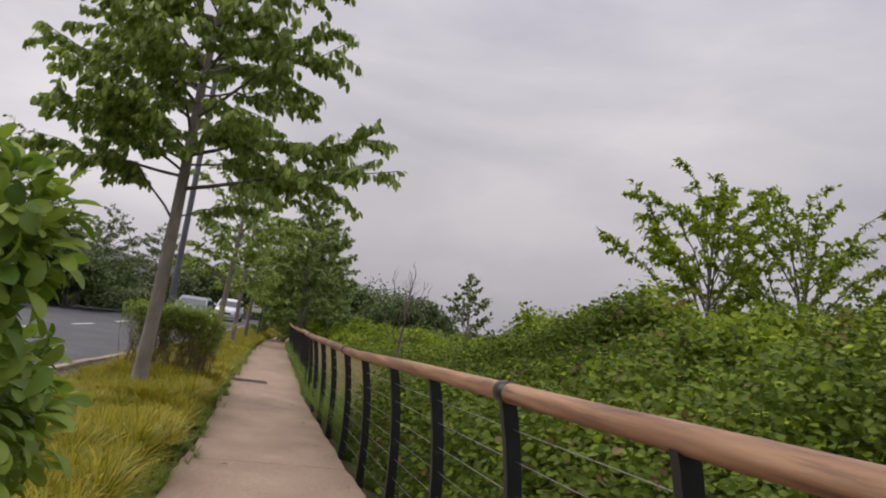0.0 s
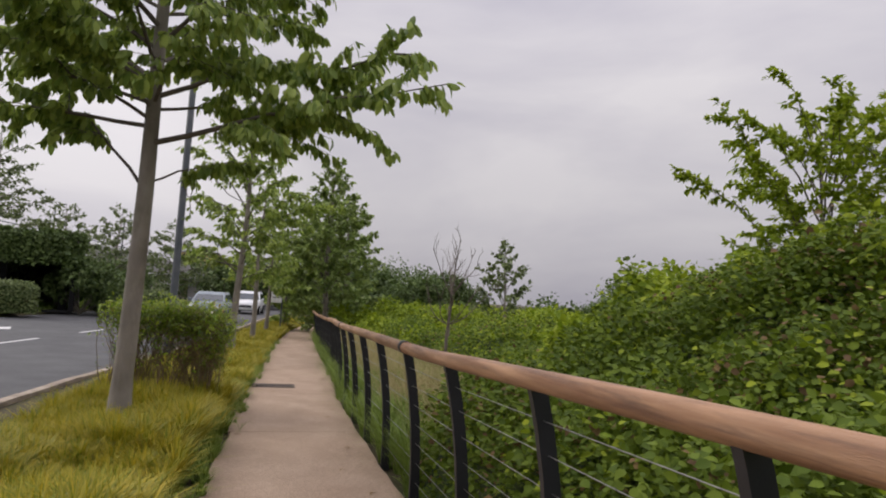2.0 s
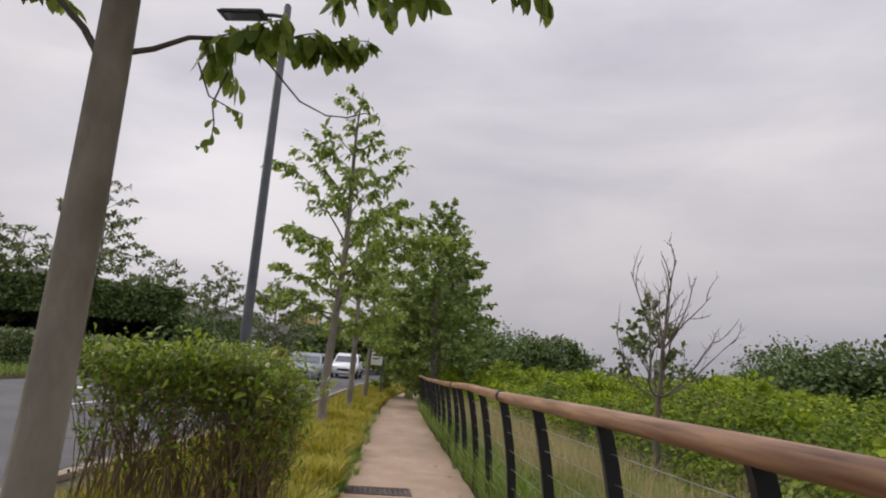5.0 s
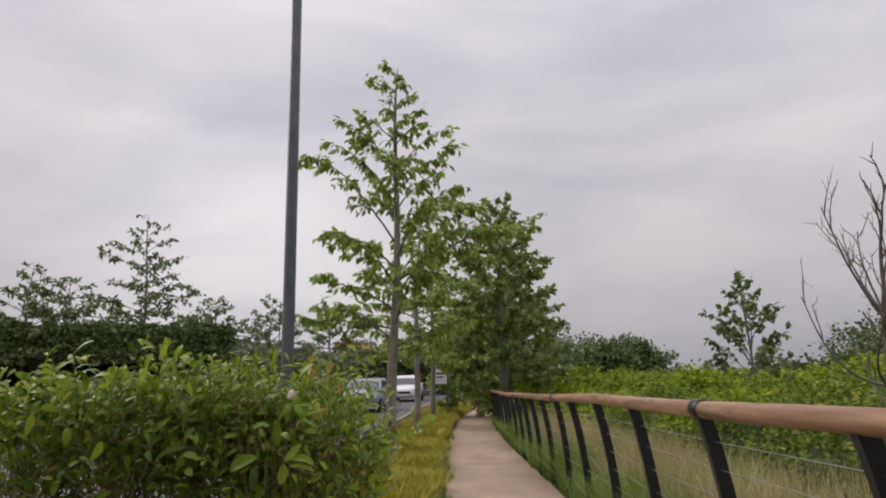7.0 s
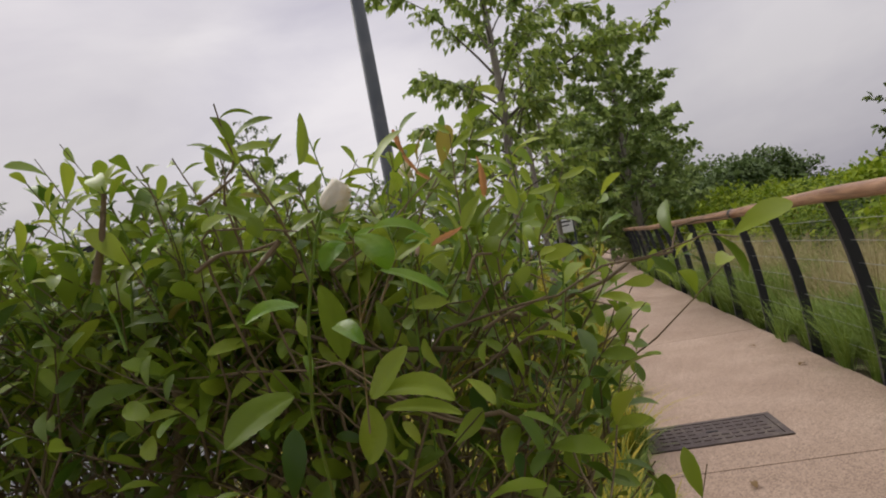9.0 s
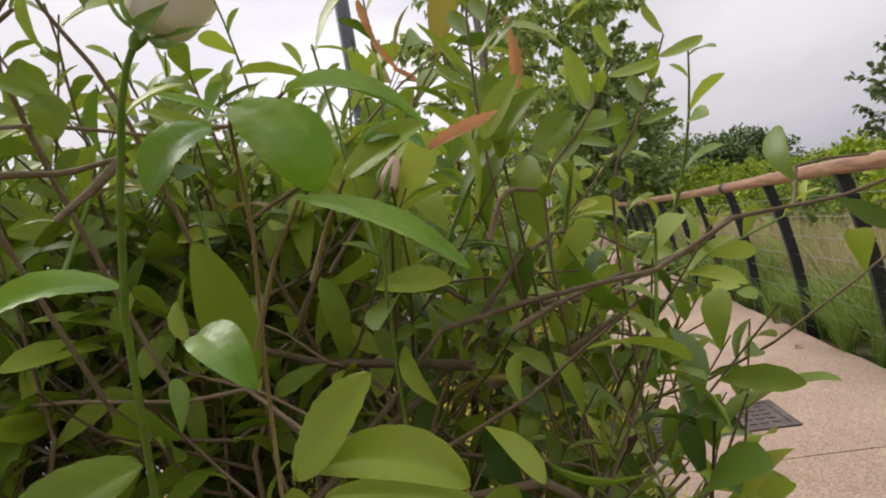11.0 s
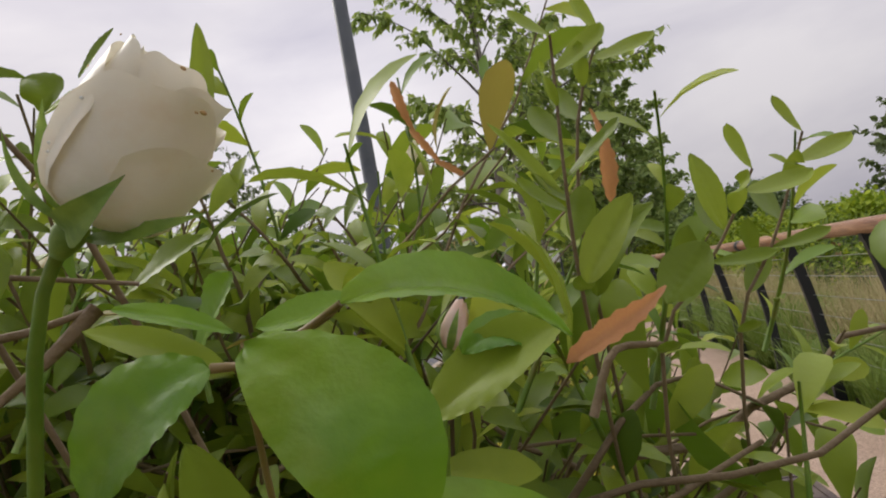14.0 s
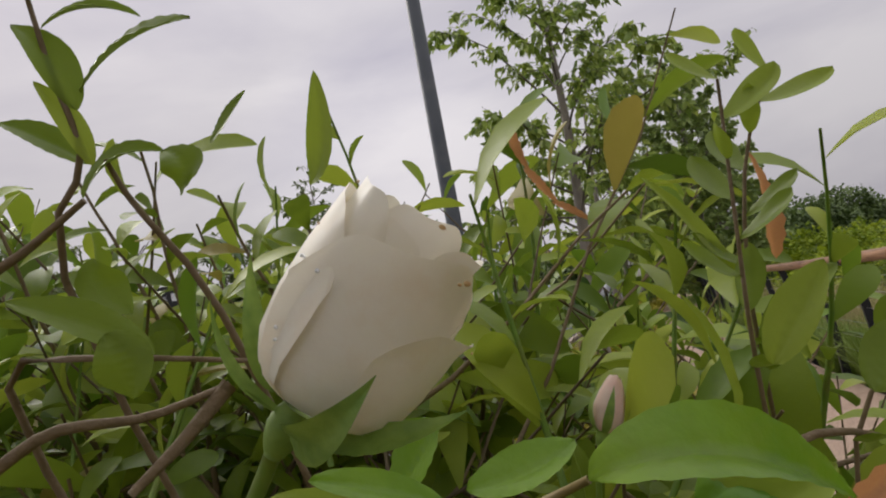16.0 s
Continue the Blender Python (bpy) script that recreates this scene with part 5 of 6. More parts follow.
rose_bush = tagged(new("rose_bush"), "rose stems with large glossy leaflets growing through the hedge", "rose bush")
ribbon_leaf("leaflet", rose_bush, M_leaf_rose, (-0.7712, -2.5927, 1.063), (-0.7816, -2.5994, 1.0588), (-0.7898, -2.6017, 1.0448), 0.0096, 0.14)
ribbon_leaf("leaflet", rose_bush, M_leaf_young, (-0.7708, -2.5887, 1.0622), (-0.7825, -2.5876, 1.0676), (-0.7943, -2.5904, 1.073), 0.0037, 0.2)
ribbon_leaf("leaflet", rose_bush, M_leaf_rose, (-0.7607, -2.6021, 1.0664), (-0.7442, -2.6088, 1.0541), (-0.7394, -2.6062, 1.037), 0.011, 0.1)
ribbon_leaf("leaflet", rose_bush, M_leaf_rose, (-0.7486, -2.5893, 1.0698), (-0.7298, -2.58, 1.0684), (-0.7104, -2.5644, 1.0549), 0.0069, 0.5)
ribbon_leaf("leaflet", rose_bush, M_leaf_rose, (-0.7497, -2.5908, 1.0374), (-0.7264, -2.5811, 1.0269), (-0.7036, -2.5712, 1.0066), 0.0056, 0.3)
ribbon_leaf("leaflet", rose_bush, M_leaf_young, (-0.7414, -2.5643, 1.0433), (-0.7266, -2.5614, 1.0516), (-0.7103, -2.5585, 1.0585), 0.0081, 0.3)
ribbon_leaf("leaflet", rose_bush, M_leaf_rose, (-0.800, -2.570, 1.000), (-0.785, -2.588, 0.998), (-0.770, -2.600, 0.985), 0.008, 0.3)
ribbon_leaf("leaflet", rose_bush, M_leaf_rose, (-0.830, -2.560, 1.020), (-0.848, -2.577, 1.024), (-0.865, -2.590, 1.015), 0.008, 0.3)
ribbon_leaf("leaflet", rose_bush, M_leaf_rose, (-0.7818, -2.5759, 1.0652), (-0.7744, -2.5791, 1.0733), (-0.7704, -2.5808, 1.0791), 0.0055, 0.35)
ribbon_leaf("leaflet", rose_bush, M_leaf_rose, (-0.7673, -2.5812, 1.0681), (-0.7590, -2.5774, 1.0685), (-0.7506, -2.5717, 1.0711), 0.0042, 0.40)
ribbon_leaf("leaflet", rose_bush, M_leaf_rose, (-0.7860, -2.5941, 1.0755), (-0.7784, -2.5901, 1.0723), (-0.7694, -2.5858, 1.0680), 0.0027, 0.40)
ribbon_leaf("leaflet", rose_bush, M_leaf_rose, (-0.7330, -2.5603, 1.0545), (-0.7235, -2.5564, 1.0569), (-0.7135, -2.5517, 1.0503), 0.0057, 0.30)
rib = Tubes()
for line in (((-0.7712, -2.5927, 1.0630), (-0.766, -2.592, 1.0625), (-0.7607, -2.6021, 1.0664)), ((-0.766, -2.590, 1.062), (-0.757, -2.586, 1.066), (-0.7486, -2.5893, 1.0698)),
             ((-0.80, -2.53, 0.90), (-0.785, -2.555, 0.98), (-0.772, -2.575, 1.03), (-0.766, -2.592, 1.0625)), ((-0.785, -2.560, 0.99), (-0.765, -2.580, 1.02), (-0.7497, -2.5908, 1.0374)),
             ((-0.765, -2.545, 1.01), (-0.752, -2.556, 1.03), (-0.7414, -2.5643, 1.0433))):
    rib.add(line, np.linspace(0.0009, 0.0006, len(line)), 7)
put_part("leaf_stalk", rib.mesh("leaf_stalk", M_stalk), rose_bush, "thin reddish green leaf stalks")
# single leaves and twigs that stand out of the hedge
ribbon_leaf("leaf", hedge_thing, M_leaf_hedge, (-0.6699, -2.4623, 1.048), (-0.6599, -2.4568, 1.057), (-0.6509, -2.4543, 1.0668), 0.0091, 0.3)
ribbon_leaf("leaf", hedge_thing, M_leaf_hedge, (-0.8677, -2.4613, 1.085), (-0.8456, -2.47, 1.093), (-0.8284, -2.4689, 1.1018), 0.0091, 0.3)
ribbon_leaf("leaf", hedge_thing, M_leaf_young, (-0.6947, -2.4592, 1.0595), (-0.6854, -2.4588, 1.0731), (-0.6732, -2.4562, 1.0886), 0.0074, 0.4)
ribbon_leaf("leaf", hedge_thing, M_leaf_young, (-0.6409, -2.4457, 1.0694), (-0.6444, -2.4462, 1.0839), (-0.6472, -2.4446, 1.0998), 0.0059, 0.3)
ribbon_leaf("leaf", hedge_thing, M_leaf_hedge, (-0.8852, -2.5197, 1.1981), (-0.8716, -2.5173, 1.2014), (-0.8562, -2.5135, 1.1963), 0.0035, 0.5)
ribbon_leaf("leaf", hedge_thing, M_leaf_hedge, (-0.878, -2.5161, 1.1775), (-0.86, -2.5184, 1.1864), (-0.837, -2.519, 1.1883), 0.0073, 0.25)
ribbon_leaf("leaf", hedge_thing, M_leaf_hedge, (-0.8799, -2.516, 1.1725), (-0.8837, -2.5184, 1.1882), (-0.8936, -2.5218, 1.2009), 0.0059, 0.25)
ribbon_leaf("leaf", hedge_thing, M_leaf_hedge, (-0.8871, -2.5059, 1.1593), (-0.8987, -2.5093, 1.1694), (-0.912, -2.5129, 1.1772), 0.0055, 0.3)
ribbon_leaf("leaf", hedge_thing, M_leaf_young, (-0.8789, -2.5141, 1.1556), (-0.8824, -2.5161, 1.1686), (-0.8907, -2.5194, 1.1833), 0.0038, 0.3)
ribbon_leaf("leaf", hedge_thing, M_leaf_hedge, (-0.8909, -2.5057, 1.1494), (-0.879, -2.5042, 1.1593), (-0.8636, -2.501, 1.1592), 0.0055, 0.4)
ribbon_leaf("leaf", hedge_thing, M_leaf_hedge, (-0.8636, -2.501, 1.1592), (-0.8557, -2.5038, 1.1523), (-0.8584, -2.5034, 1.1434), 0.0066, 0.3)
ribbon_leaf("leaf", hedge_thing, M_leaf_young, (-0.8721, -2.3703, 1.1688), (-0.8627, -2.3702, 1.1865), (-0.8586, -2.3733, 1.2253), 0.0077, 0.25)
ribbon_leaf("leaf", hedge_thing, M_leaf_hedge, (-0.8646, -2.4713, 1.1681), (-0.8569, -2.4705, 1.1756), (-0.849, -2.4697, 1.1843), 0.004, 0.3)
ribbon_leaf("leaf", hedge_thing, M_leaf_hedge, (-0.8988, -2.4953, 1.1319), (-0.8979, -2.4941, 1.122), (-0.8904, -2.4915, 1.1119), 0.0076, 0.3)
ribbon_leaf("leaf", hedge_thing, M_leaf_hedge, (-0.8661, -2.5157, 1.0972), (-0.8833, -2.5205, 1.1095), (-0.904, -2.5258, 1.1192), 0.0063, 0.3)
ribbon_leaf("leaf", hedge_thing, M_leaf_hedge, (-0.875, -2.5235, 1.105), (-0.8712, -2.5218, 1.0962), (-0.8708, -2.5206, 1.086), 0.008, 0.2)
ribbon_leaf("leaf", hedge_thing, M_leaf_young, (-0.6903, -2.4261, 1.0817), (-0.7032, -2.4312, 1.1052), (-0.7194, -2.4369, 1.1282), 0.0042, 0.3)
ribbon_leaf("leaf", hedge_thing, M_leaf_hedge, (-0.6879, -2.4225, 1.0517), (-0.6784, -2.4277, 1.0713), (-0.6594, -2.4252, 1.0854), 0.0073, 0.3)
ribbon_leaf("leaf", hedge_thing, M_leaf_hedge, (-0.826, -2.4807, 0.9601), (-0.8255, -2.4899, 0.9962), (-0.8306, -2.4997, 1.0341), 0.0127, 0.3)
ribbon_leaf("leaf", hedge_thing, M_leaf_young, (-0.7967, -2.5184, 0.9274), (-0.7763, -2.5206, 0.9469), (-0.7551, -2.5228, 0.9679), 0.0134, 0.25)
ribbon_leaf("leaf", hedge_thing, M_leaf_young, (-0.7883, -2.5174, 0.9299), (-0.7505, -2.5231, 0.9314), (-0.7228, -2.5203, 0.9145), 0.0126, 0.4)
ribbon_leaf("leaf", hedge_thing, M_leaf_young, (-0.7891, -2.5078, 0.9131), (-0.7521, -2.5087, 0.9099), (-0.7209, -2.5054, 0.8973), 0.0073, 0.5)
ribbon_leaf("leaf", hedge_thing, M_leaf_hedge, (-0.8707, -2.5065, 0.9379), (-0.9061, -2.5208, 0.926), (-0.9315, -2.5343, 0.9052), 0.0187, 0.25)
ribbon_leaf("leaf", hedge_thing, M_leaf_young, (-0.8023, -2.5091, 0.9197), (-0.8033, -2.5099, 0.8909), (-0.8115, -2.5114, 0.8676), 0.013, 0.2)


def twig(points, radius):
    p = np.array(points)
    if p[0, 2] > 1.0 and radius < 0.0016:
        p = np.concatenate([[p[0] + np.array([0.015, 0.09, -0.20])], p])
    t, k = np.linspace(0, 1, len(p)), np.linspace(0, 1, 12)
    line = np.stack([np.interp(k, t, p[:, c]) for c in range(3)], 1)
    line[1:-1] = (line[:-2] + 2 * line[1:-1] + line[2:]) / 4
    v, q, f = tube_arrays(line, radius * np.linspace(1.15, 0.6, 12), 8)
    put_part("twig", mesh_np("twig", v, [q, f], M_twig), hedge_thing, "brown twig")
    for i in range(4, 12) if radius < 0.001 else ():
        way = unit(line[i] - line[i - 1])
        out = unit(np.cross(way, (math.cos(2.4 * i), math.sin(2.4 * i), 0.4)))
        ln = 0.020 + 0.010 * math.sin(1.7 * i) ** 2
        tip = line[i] + (way * 0.65 + out * 0.75) * ln
        ribbon_leaf("leaf", hedge_thing, M_leaf_young if i > 8 else M_leaf_hedge, tuple(line[i]), tuple((line[i] + tip) / 2 + out * 0.12 * ln), tuple(tip), 0.19 * ln, 0.3, nu=11, nv=5)


twig(((-0.9217, -2.52, 1.1265), (-0.9029, -2.5169, 1.1345), (-0.8834, -2.514, 1.1459)), 0.0016)
twig(((-0.9098, -2.5083, 1.1363), (-0.8789, -2.5141, 1.1556), (-0.885, -2.518, 1.1814), (-0.8876, -2.5217, 1.2118)), 0.0012)
twig(((-0.8613, -2.4852, 1.1105), (-0.8771, -2.5024, 1.146), (-0.8816, -2.5048, 1.1597)), 0.0013)
twig(((-0.944, -2.5019, 1.1049), (-0.8927, -2.5009, 1.099), (-0.8487, -2.4803, 1.0878)), 0.0014)
twig(((-0.9426, -2.5079, 1.0666), (-0.9163, -2.5039, 1.0802), (-0.8927, -2.4883, 1.0766), (-0.8701, -2.4739, 1.0825)), 0.002)
twig(((-0.8701, -2.4739, 1.0825), (-0.8832, -2.4853, 1.0671), (-0.896, -2.497, 1.0549)), 0.0026)
twig(((-0.6853, -2.4004, 1.0416), (-0.6903, -2.4261, 1.0817), (-0.683, -2.4294, 1.1289), (-0.6682, -2.4292, 1.1568)), 0.0009)
twig(((-0.6958, -2.4392, 1.0586), (-0.6944, -2.4499, 1.1032), (-0.6902, -2.4504, 1.1529)), 0.0009)
twig(((-0.7005, -2.4487, 1.0101), (-0.6898, -2.4484, 1.0344), (-0.6716, -2.4371, 1.0311), (-0.6627, -2.4364, 1.0281)), 0.0016)
twig(((-0.6968, -2.4276, 0.9585), (-0.6725, -2.4261, 0.9685), (-0.6295, -2.4033, 0.9777)), 0.0018)
twig(((-0.6739, -2.4373, 1.0315), (-0.6418, -2.4356, 1.0609), (-0.6228, -2.4348, 1.0905)), 0.0009)
twig(((-0.6325, -2.4043, 1.0287), (-0.6075, -2.4032, 1.0608), (-0.5877, -2.4026, 1.1046)), 0.0009)
twig(((-0.7209, -2.3491, 0.9092), (-0.6702, -2.363, 0.925), (-0.6097, -2.3554, 0.9552)), 0.0026)
twig(((-1.1155, -2.4103, 1.0795), (-1.0997, -2.4075, 1.1242), (-1.0877, -2.4049, 1.1774)), 0.0045)
twig(((-1.1285, -2.3176, 0.8012), (-1.0977, -2.3325, 0.8761), (-1.0779, -2.3481, 0.9719)), 0.008)
twig(((-1.0317, -2.287, 0.7738), (-0.9777, -2.2998, 0.8232), (-0.9235, -2.3127, 0.8685)), 0.006)
# a rust-coloured spray and one orange leaf
spray = [blade_mesh("rust_leaf", 0.09, 0.2, 0.6, M_leaf_rust, 15, 5, 1.2, 0.12, 0.5)] 
for a, b in (((-0.777, -2.272, 1.205), (-0.768, -2.276, 1.165)), ((-0.770, -2.276, 1.170), (-0.752, -2.282, 1.142)), ((-0.757, -2.282, 1.145), (-0.733, -2.288, 1.128)), ((-0.7121, -2.5576, 1.0487), (-0.6828, -2.5475, 1.0615)), ((-0.672, -2.40, 1.09), (-0.668, -2.405, 1.135))):
    a, b = Vector(a), Vector(b)
    o = put_part("rust_leaf", spray[0], rose_bush, "rust orange withered leaf")
    o.matrix_basis = frame_matrix(a, b - a, (0.1, -0.8, 0.6), (b - a).length * 0.95)

# ---- lamp column ----
lamp = tagged(new("lamp_column"), "slim dark grey street lamp column with a flat lantern", "street lamp")
lamp.location = (-1.72, 2.45, float(fall(2.45)) - 0.04)
zz = np.array([0, 0.02, 1.1, 1.16, 1.2, 5.95, 5.99])
v, q, t = tube_arrays(np.stack([zz * 0, zz * 0, zz], 1), [0.085, 0.085, 0.085, 0.075, 0.064, 0.054, 0.03], 20)
put_part("column", mesh_np("column", v, [q, t], M_pole), lamp)
v, q, t = tube_arrays([(0, 0, 5.80), (-0.18, 0.05, 5.83), (-0.36, 0.09, 5.83)], 0.028, 10)
put_part("arm", mesh_np("arm", v, [q, t], M_pole), lamp)
bm = box_bm(0.66, 0.30, 0.055, (0, 0, 0), 0.02)
for vv in bm.verts:
    if vv.co.z > 0:
        vv.co.x *= 0.9
        vv.co.y *= 0.8
o = part("lantern", bm, M_pole, lamp, "flat grey lantern")
o.matrix_basis = pose(-0.60, 0.12, 5.82, 0, 0, -14)
o2 = part("diffuser", box_bm(0.5, 0.2, 0.012, (0, 0, -0.033), 0.003), M_glass, lamp, "dark glass diffuser")
o2.matrix_basis = o.matrix_basis


# ---- clipped hedges and the planted car park beyond the road ----
def clipped_hedge(label, at, size, yaw, n, leaf_len, m, seed, parts=None, name="clipped_hedge"):
    r = np.random.default_rng(seed)
    top = tagged(new(name), label, "hedge")
    top.matrix_world = pose(at[0], at[1], at[2] + float(fall(at[1])), 0, 0, yaw)
    sx, sy, sz = size
    # solid core box, darkened to pass for the shaded inside of the hedge
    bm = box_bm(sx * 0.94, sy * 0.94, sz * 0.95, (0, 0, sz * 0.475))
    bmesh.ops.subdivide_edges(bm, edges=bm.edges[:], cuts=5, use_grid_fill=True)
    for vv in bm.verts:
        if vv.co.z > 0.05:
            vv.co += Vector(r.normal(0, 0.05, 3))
    part("shade_core", bm, M_inner_shade, top)
    face = r.choice(5, n, p=np.array([sx * sy, sx * sz, sx * sz, sy * sz, sy * sz]) / (sx * sy + 2 * sx * sz + 2 * sy * sz))
    p = np.stack([r.uniform(-0.5, 0.5, n) * sx, r.uniform(-0.5, 0.5, n) * sy, r.uniform(0, 1, n) * sz], 1)
    nor = np.zeros((n, 3))
    for k, (ax, val, nv_) in enumerate(((2, sz, (0, 0, 1)), (1, -sy / 2, (0, -1, 0)), (1, sy / 2, (0, 1, 0)), (0, -sx / 2, (-1, 0, 0)), (0, sx / 2, (1, 0, 0)))):
        p[face == k, ax] = val
        nor[face == k] = nv_
    p += nor * (r.normal(0.02, 0.07, n) + 0.09 * field(p[:, 0], p[:, 1] + p[:, 2], 1.5, seed))[:, None]
    put_part("foliage", leaf_mesh("foliage", p, unit(nor * 0.6 + r.normal(0, 0.7, (n, 3))), unit(nor + np.array([0, 0, 0.6]) + r.normal(0, 0.4, (n, 3))), leaf_len * r.uniform(0.6, 1.2, n), LEAF_BROAD, m), top)
    return top


clipped_hedge("clipped dark green hedge on the far verge", (-11.6, 21.0, 0.08), (4.6, 1.3, 1.15), 14, 7000, 0.11, M_leaf_verge, 201)
clipped_hedge("clipped dark green hedge on the far verge", (-17.5, 19.6, 0.08), (5.0, 1.3, 0.9), 12, 6000, 0.12, M_bramble_bright, 202)
clipped_hedge("low bright green hedge on the far verge", (-14.6, 17.6, 0.08), (3.0, 1.1, 0.75), 14, 4500, 0.11, M_bramble_bright, 203)
clipped_hedge("low bright green hedge on the far verge", (-6.6, 29.0, 0.08), (5.0, 1.3, 1.0), 62, 6000, 0.13, M_leaf_verge, 204)
clipped_hedge("clipped dark green hedge on the far verge", (-26, 17.0, 0.08), (8, 1.5, 0.9), 8, 6000, 0.16, M_leaf_far, 205)

car_park = tagged(new("car_park"), "low car park deck, dark inside, under an ivy-covered parapet", "building")
car_park.matrix_world = pose(-13.9, 28.4, float(fall(28)) + 0.05, 0, 0, 12)
part("roof_deck", box_bm(9.0, 9.0, 0.5, (0, 0.4, 2.75), 0.03), M_concrete, car_park)
# inner walls, floor and pillars carry the interior's shade as near-black colour
part("back_wall", box_bm(9.0, 0.2, 2.6, (0, 4.6, 1.25)), M_dark, car_park)
part("side_wall", box_bm(0.2, 8.8, 2.6, (4.3, 0.3, 1.25)), M_dark, car_park)
part("side_wall", box_bm(0.2, 8.8, 2.6, (-4.3, 0.3, 1.25)), M_dark, car_park)
part("floor_slab", box_bm(8.6, 8.8, 0.1, (0, 0.3, -0.02)), M_dark, car_park)
for i in range(4):
    part("pillar", box_bm(0.35, 0.35, 2.6, (-3.9 + i * 2.6, -2.8, 1.25), 0.02), M_dark, car_park)
part("parapet", box_bm(9.0, 0.25, 1.0, (0, -4.0, 2.9), 0.02), M_concrete, car_park)
ivy = clipped_hedge("dense ivy spilling over the deck edge", (-13.1, 24.2, 2.25), (9.4, 0.9, 1.4), 12, 10000, 0.18, M_wood_dark, 210, name="ivy")
ivy["category"] = "ivy"
bush("verge_bush", "dark green bush on the far verge", (-8.6, 26.0, 0.0), 1.9, 3.1, 5200, 0.2, M_wood_dark, 211, lobes=14)
bush("verge_bush", "dark green bush on the far verge", (-7.4, 33.0, 0.0), 2.0, 2.8, 4200, 0.22, M_wood_dark, 212, lobes=14)
bush("verge_bush", "dark green bush on the far verge", (-10.5, 40.0, 0.0), 3.0, 3.2, 4200, 0.26, M_wood_dark, 213, lobes=14)

# direction board
board = tagged(new("sign_board"), "large black direction board with white lettering on a grey post", "sign")
bx, by = -15.06, 16.67
yaw = math.degrees(math.atan2(17.25 - 16.08, -14.24 + 15.9))
board.matrix_world = pose(bx, by, float(fall(by)), 0, 0, yaw)
part("panel", box_bm(2.0, 0.08, 1.5, (0, 0, 2.95), 0.01), M_black, board)
part("post", box_bm(0.28, 0.14, 3.85, (1.16, 0, 1.92), 0.02), M_concrete, board, "grey square post")
part("post", box_bm(0.14, 0.12, 2.3, (-0.9, 0.0, 1.15), 0.02), M_pole, board)
txt = bpy.data.curves.new("lettering", "FONT")
txt.body = "UPPER DECK"
txt.size, txt.extrude, txt.align_x = 0.2, 0.003, "CENTER"
txt.materials.append(M_white)
o = put_part("lettering", txt, board, "white words")
o.matrix_basis = pose(-0.15, -0.044, 3.22, 90, 0, 0)
part("symbol", box_bm(0.22, 0.006, 0.26, (0.66, -0.043, 3.3), 0.002), M_white, board, "white square symbol")
for k, (w, z) in enumerate(((0.7, 3.02), (0.25, 2.72), (0.5, 2.5))):
    part("text_bar", box_bm(w, 0.006, 0.06, (-0.15, -0.043, z)), M_white, board, "white bar of small lettering")

notice = tagged(new("notice_board"), "white notice board on a dark post beside the path", "sign")
notice.matrix_world = pose(0.47, 17.5, float(fall(17.5)), 0, 0, 3)
part("panel", box_bm(0.42, 0.03, 0.52, (0, 0, 1.42), 0.008), M_white, notice)
part("post", box_bm(0.06, 0.05, 1.7, (0.23, 0.03, 0.85), 0.006), M_pole, notice)
part("text_bar", box_bm(0.3, 0.006, 0.05, (0, -0.017, 1.5)), M_black, notice, "dark bar of small lettering")
part("text_bar", box_bm(0.24, 0.006, 0.04, (-0.03, -0.017, 1.38)), M_black, notice, "dark bar of small lettering")

zone = tagged(new("zone_sign"), "white zone sign with a black letter on a pole", "sign")
zone.matrix_world = pose(-14.79, 53.4, float(fall(53)), 0, 0, 14)
part("panel", box_bm(0.8, 0.05, 0.95, (0, 0, 3.35), 0.02), M_white, zone)
part("post", box_bm(0.1, 0.1, 2.95, (0, 0.06, 1.47)), M_pole, zone)
let = bpy.data.curves.new("letter", "FONT")
let.body, let.size, let.extrude, let.align_x = "D", 0.75, 0.005, "CENTER"
let.materials.append(M_black)
o = put_part("letter", let, zone, "black capital letter")
o.matrix_basis = pose(0, -0.032, 3.1, 90, 0, 0)

# ---- road bridge and buildings far off ----
bridge = tagged(new("road_bridge"), "long pale concrete road bridge descending behind the trees", "bridge")
ends = (Vector((-30, 55.9, 6.6)), Vector((-16.8, 58.0, 4.7)), Vector((-3.2, 60.2, 2.6)), Vector((10, 62.4, 0.6)))
for a, b in zip(ends[:-1], ends[1:]):
    d = b - a
    ln = d.length
    mm = Matrix.Translation((a + b) / 2) @ d.to_track_quat("X", "Z").to_matrix().to_4x4()
    for nm, sz, off in (("deck", (ln, 7.0, 0.7), (0, 3.4, -0.9)), ("parapet", (ln, 0.3, 0.75), (0, 0, -0.2)), ("handrail", (ln, 0.08, 0.08), (0, 0, 0.5))):
        o = part(nm, box_bm(*sz, off, 0.02), M_concrete if nm != "handrail" else M_pole, bridge)
        o.matrix_basis = mm
    for k in range(max(2, int(ln / 7))):
        p = a.lerp(b, (k + 0.5) / max(2, int(ln / 7)))
        o = part("pier", box_bm(0.8, 4.0, max(0.3, p.z + 0.2), (p.x, p.y + 3.4, (p.z - 1.2) / 2), 0.05), M_concrete, bridge)
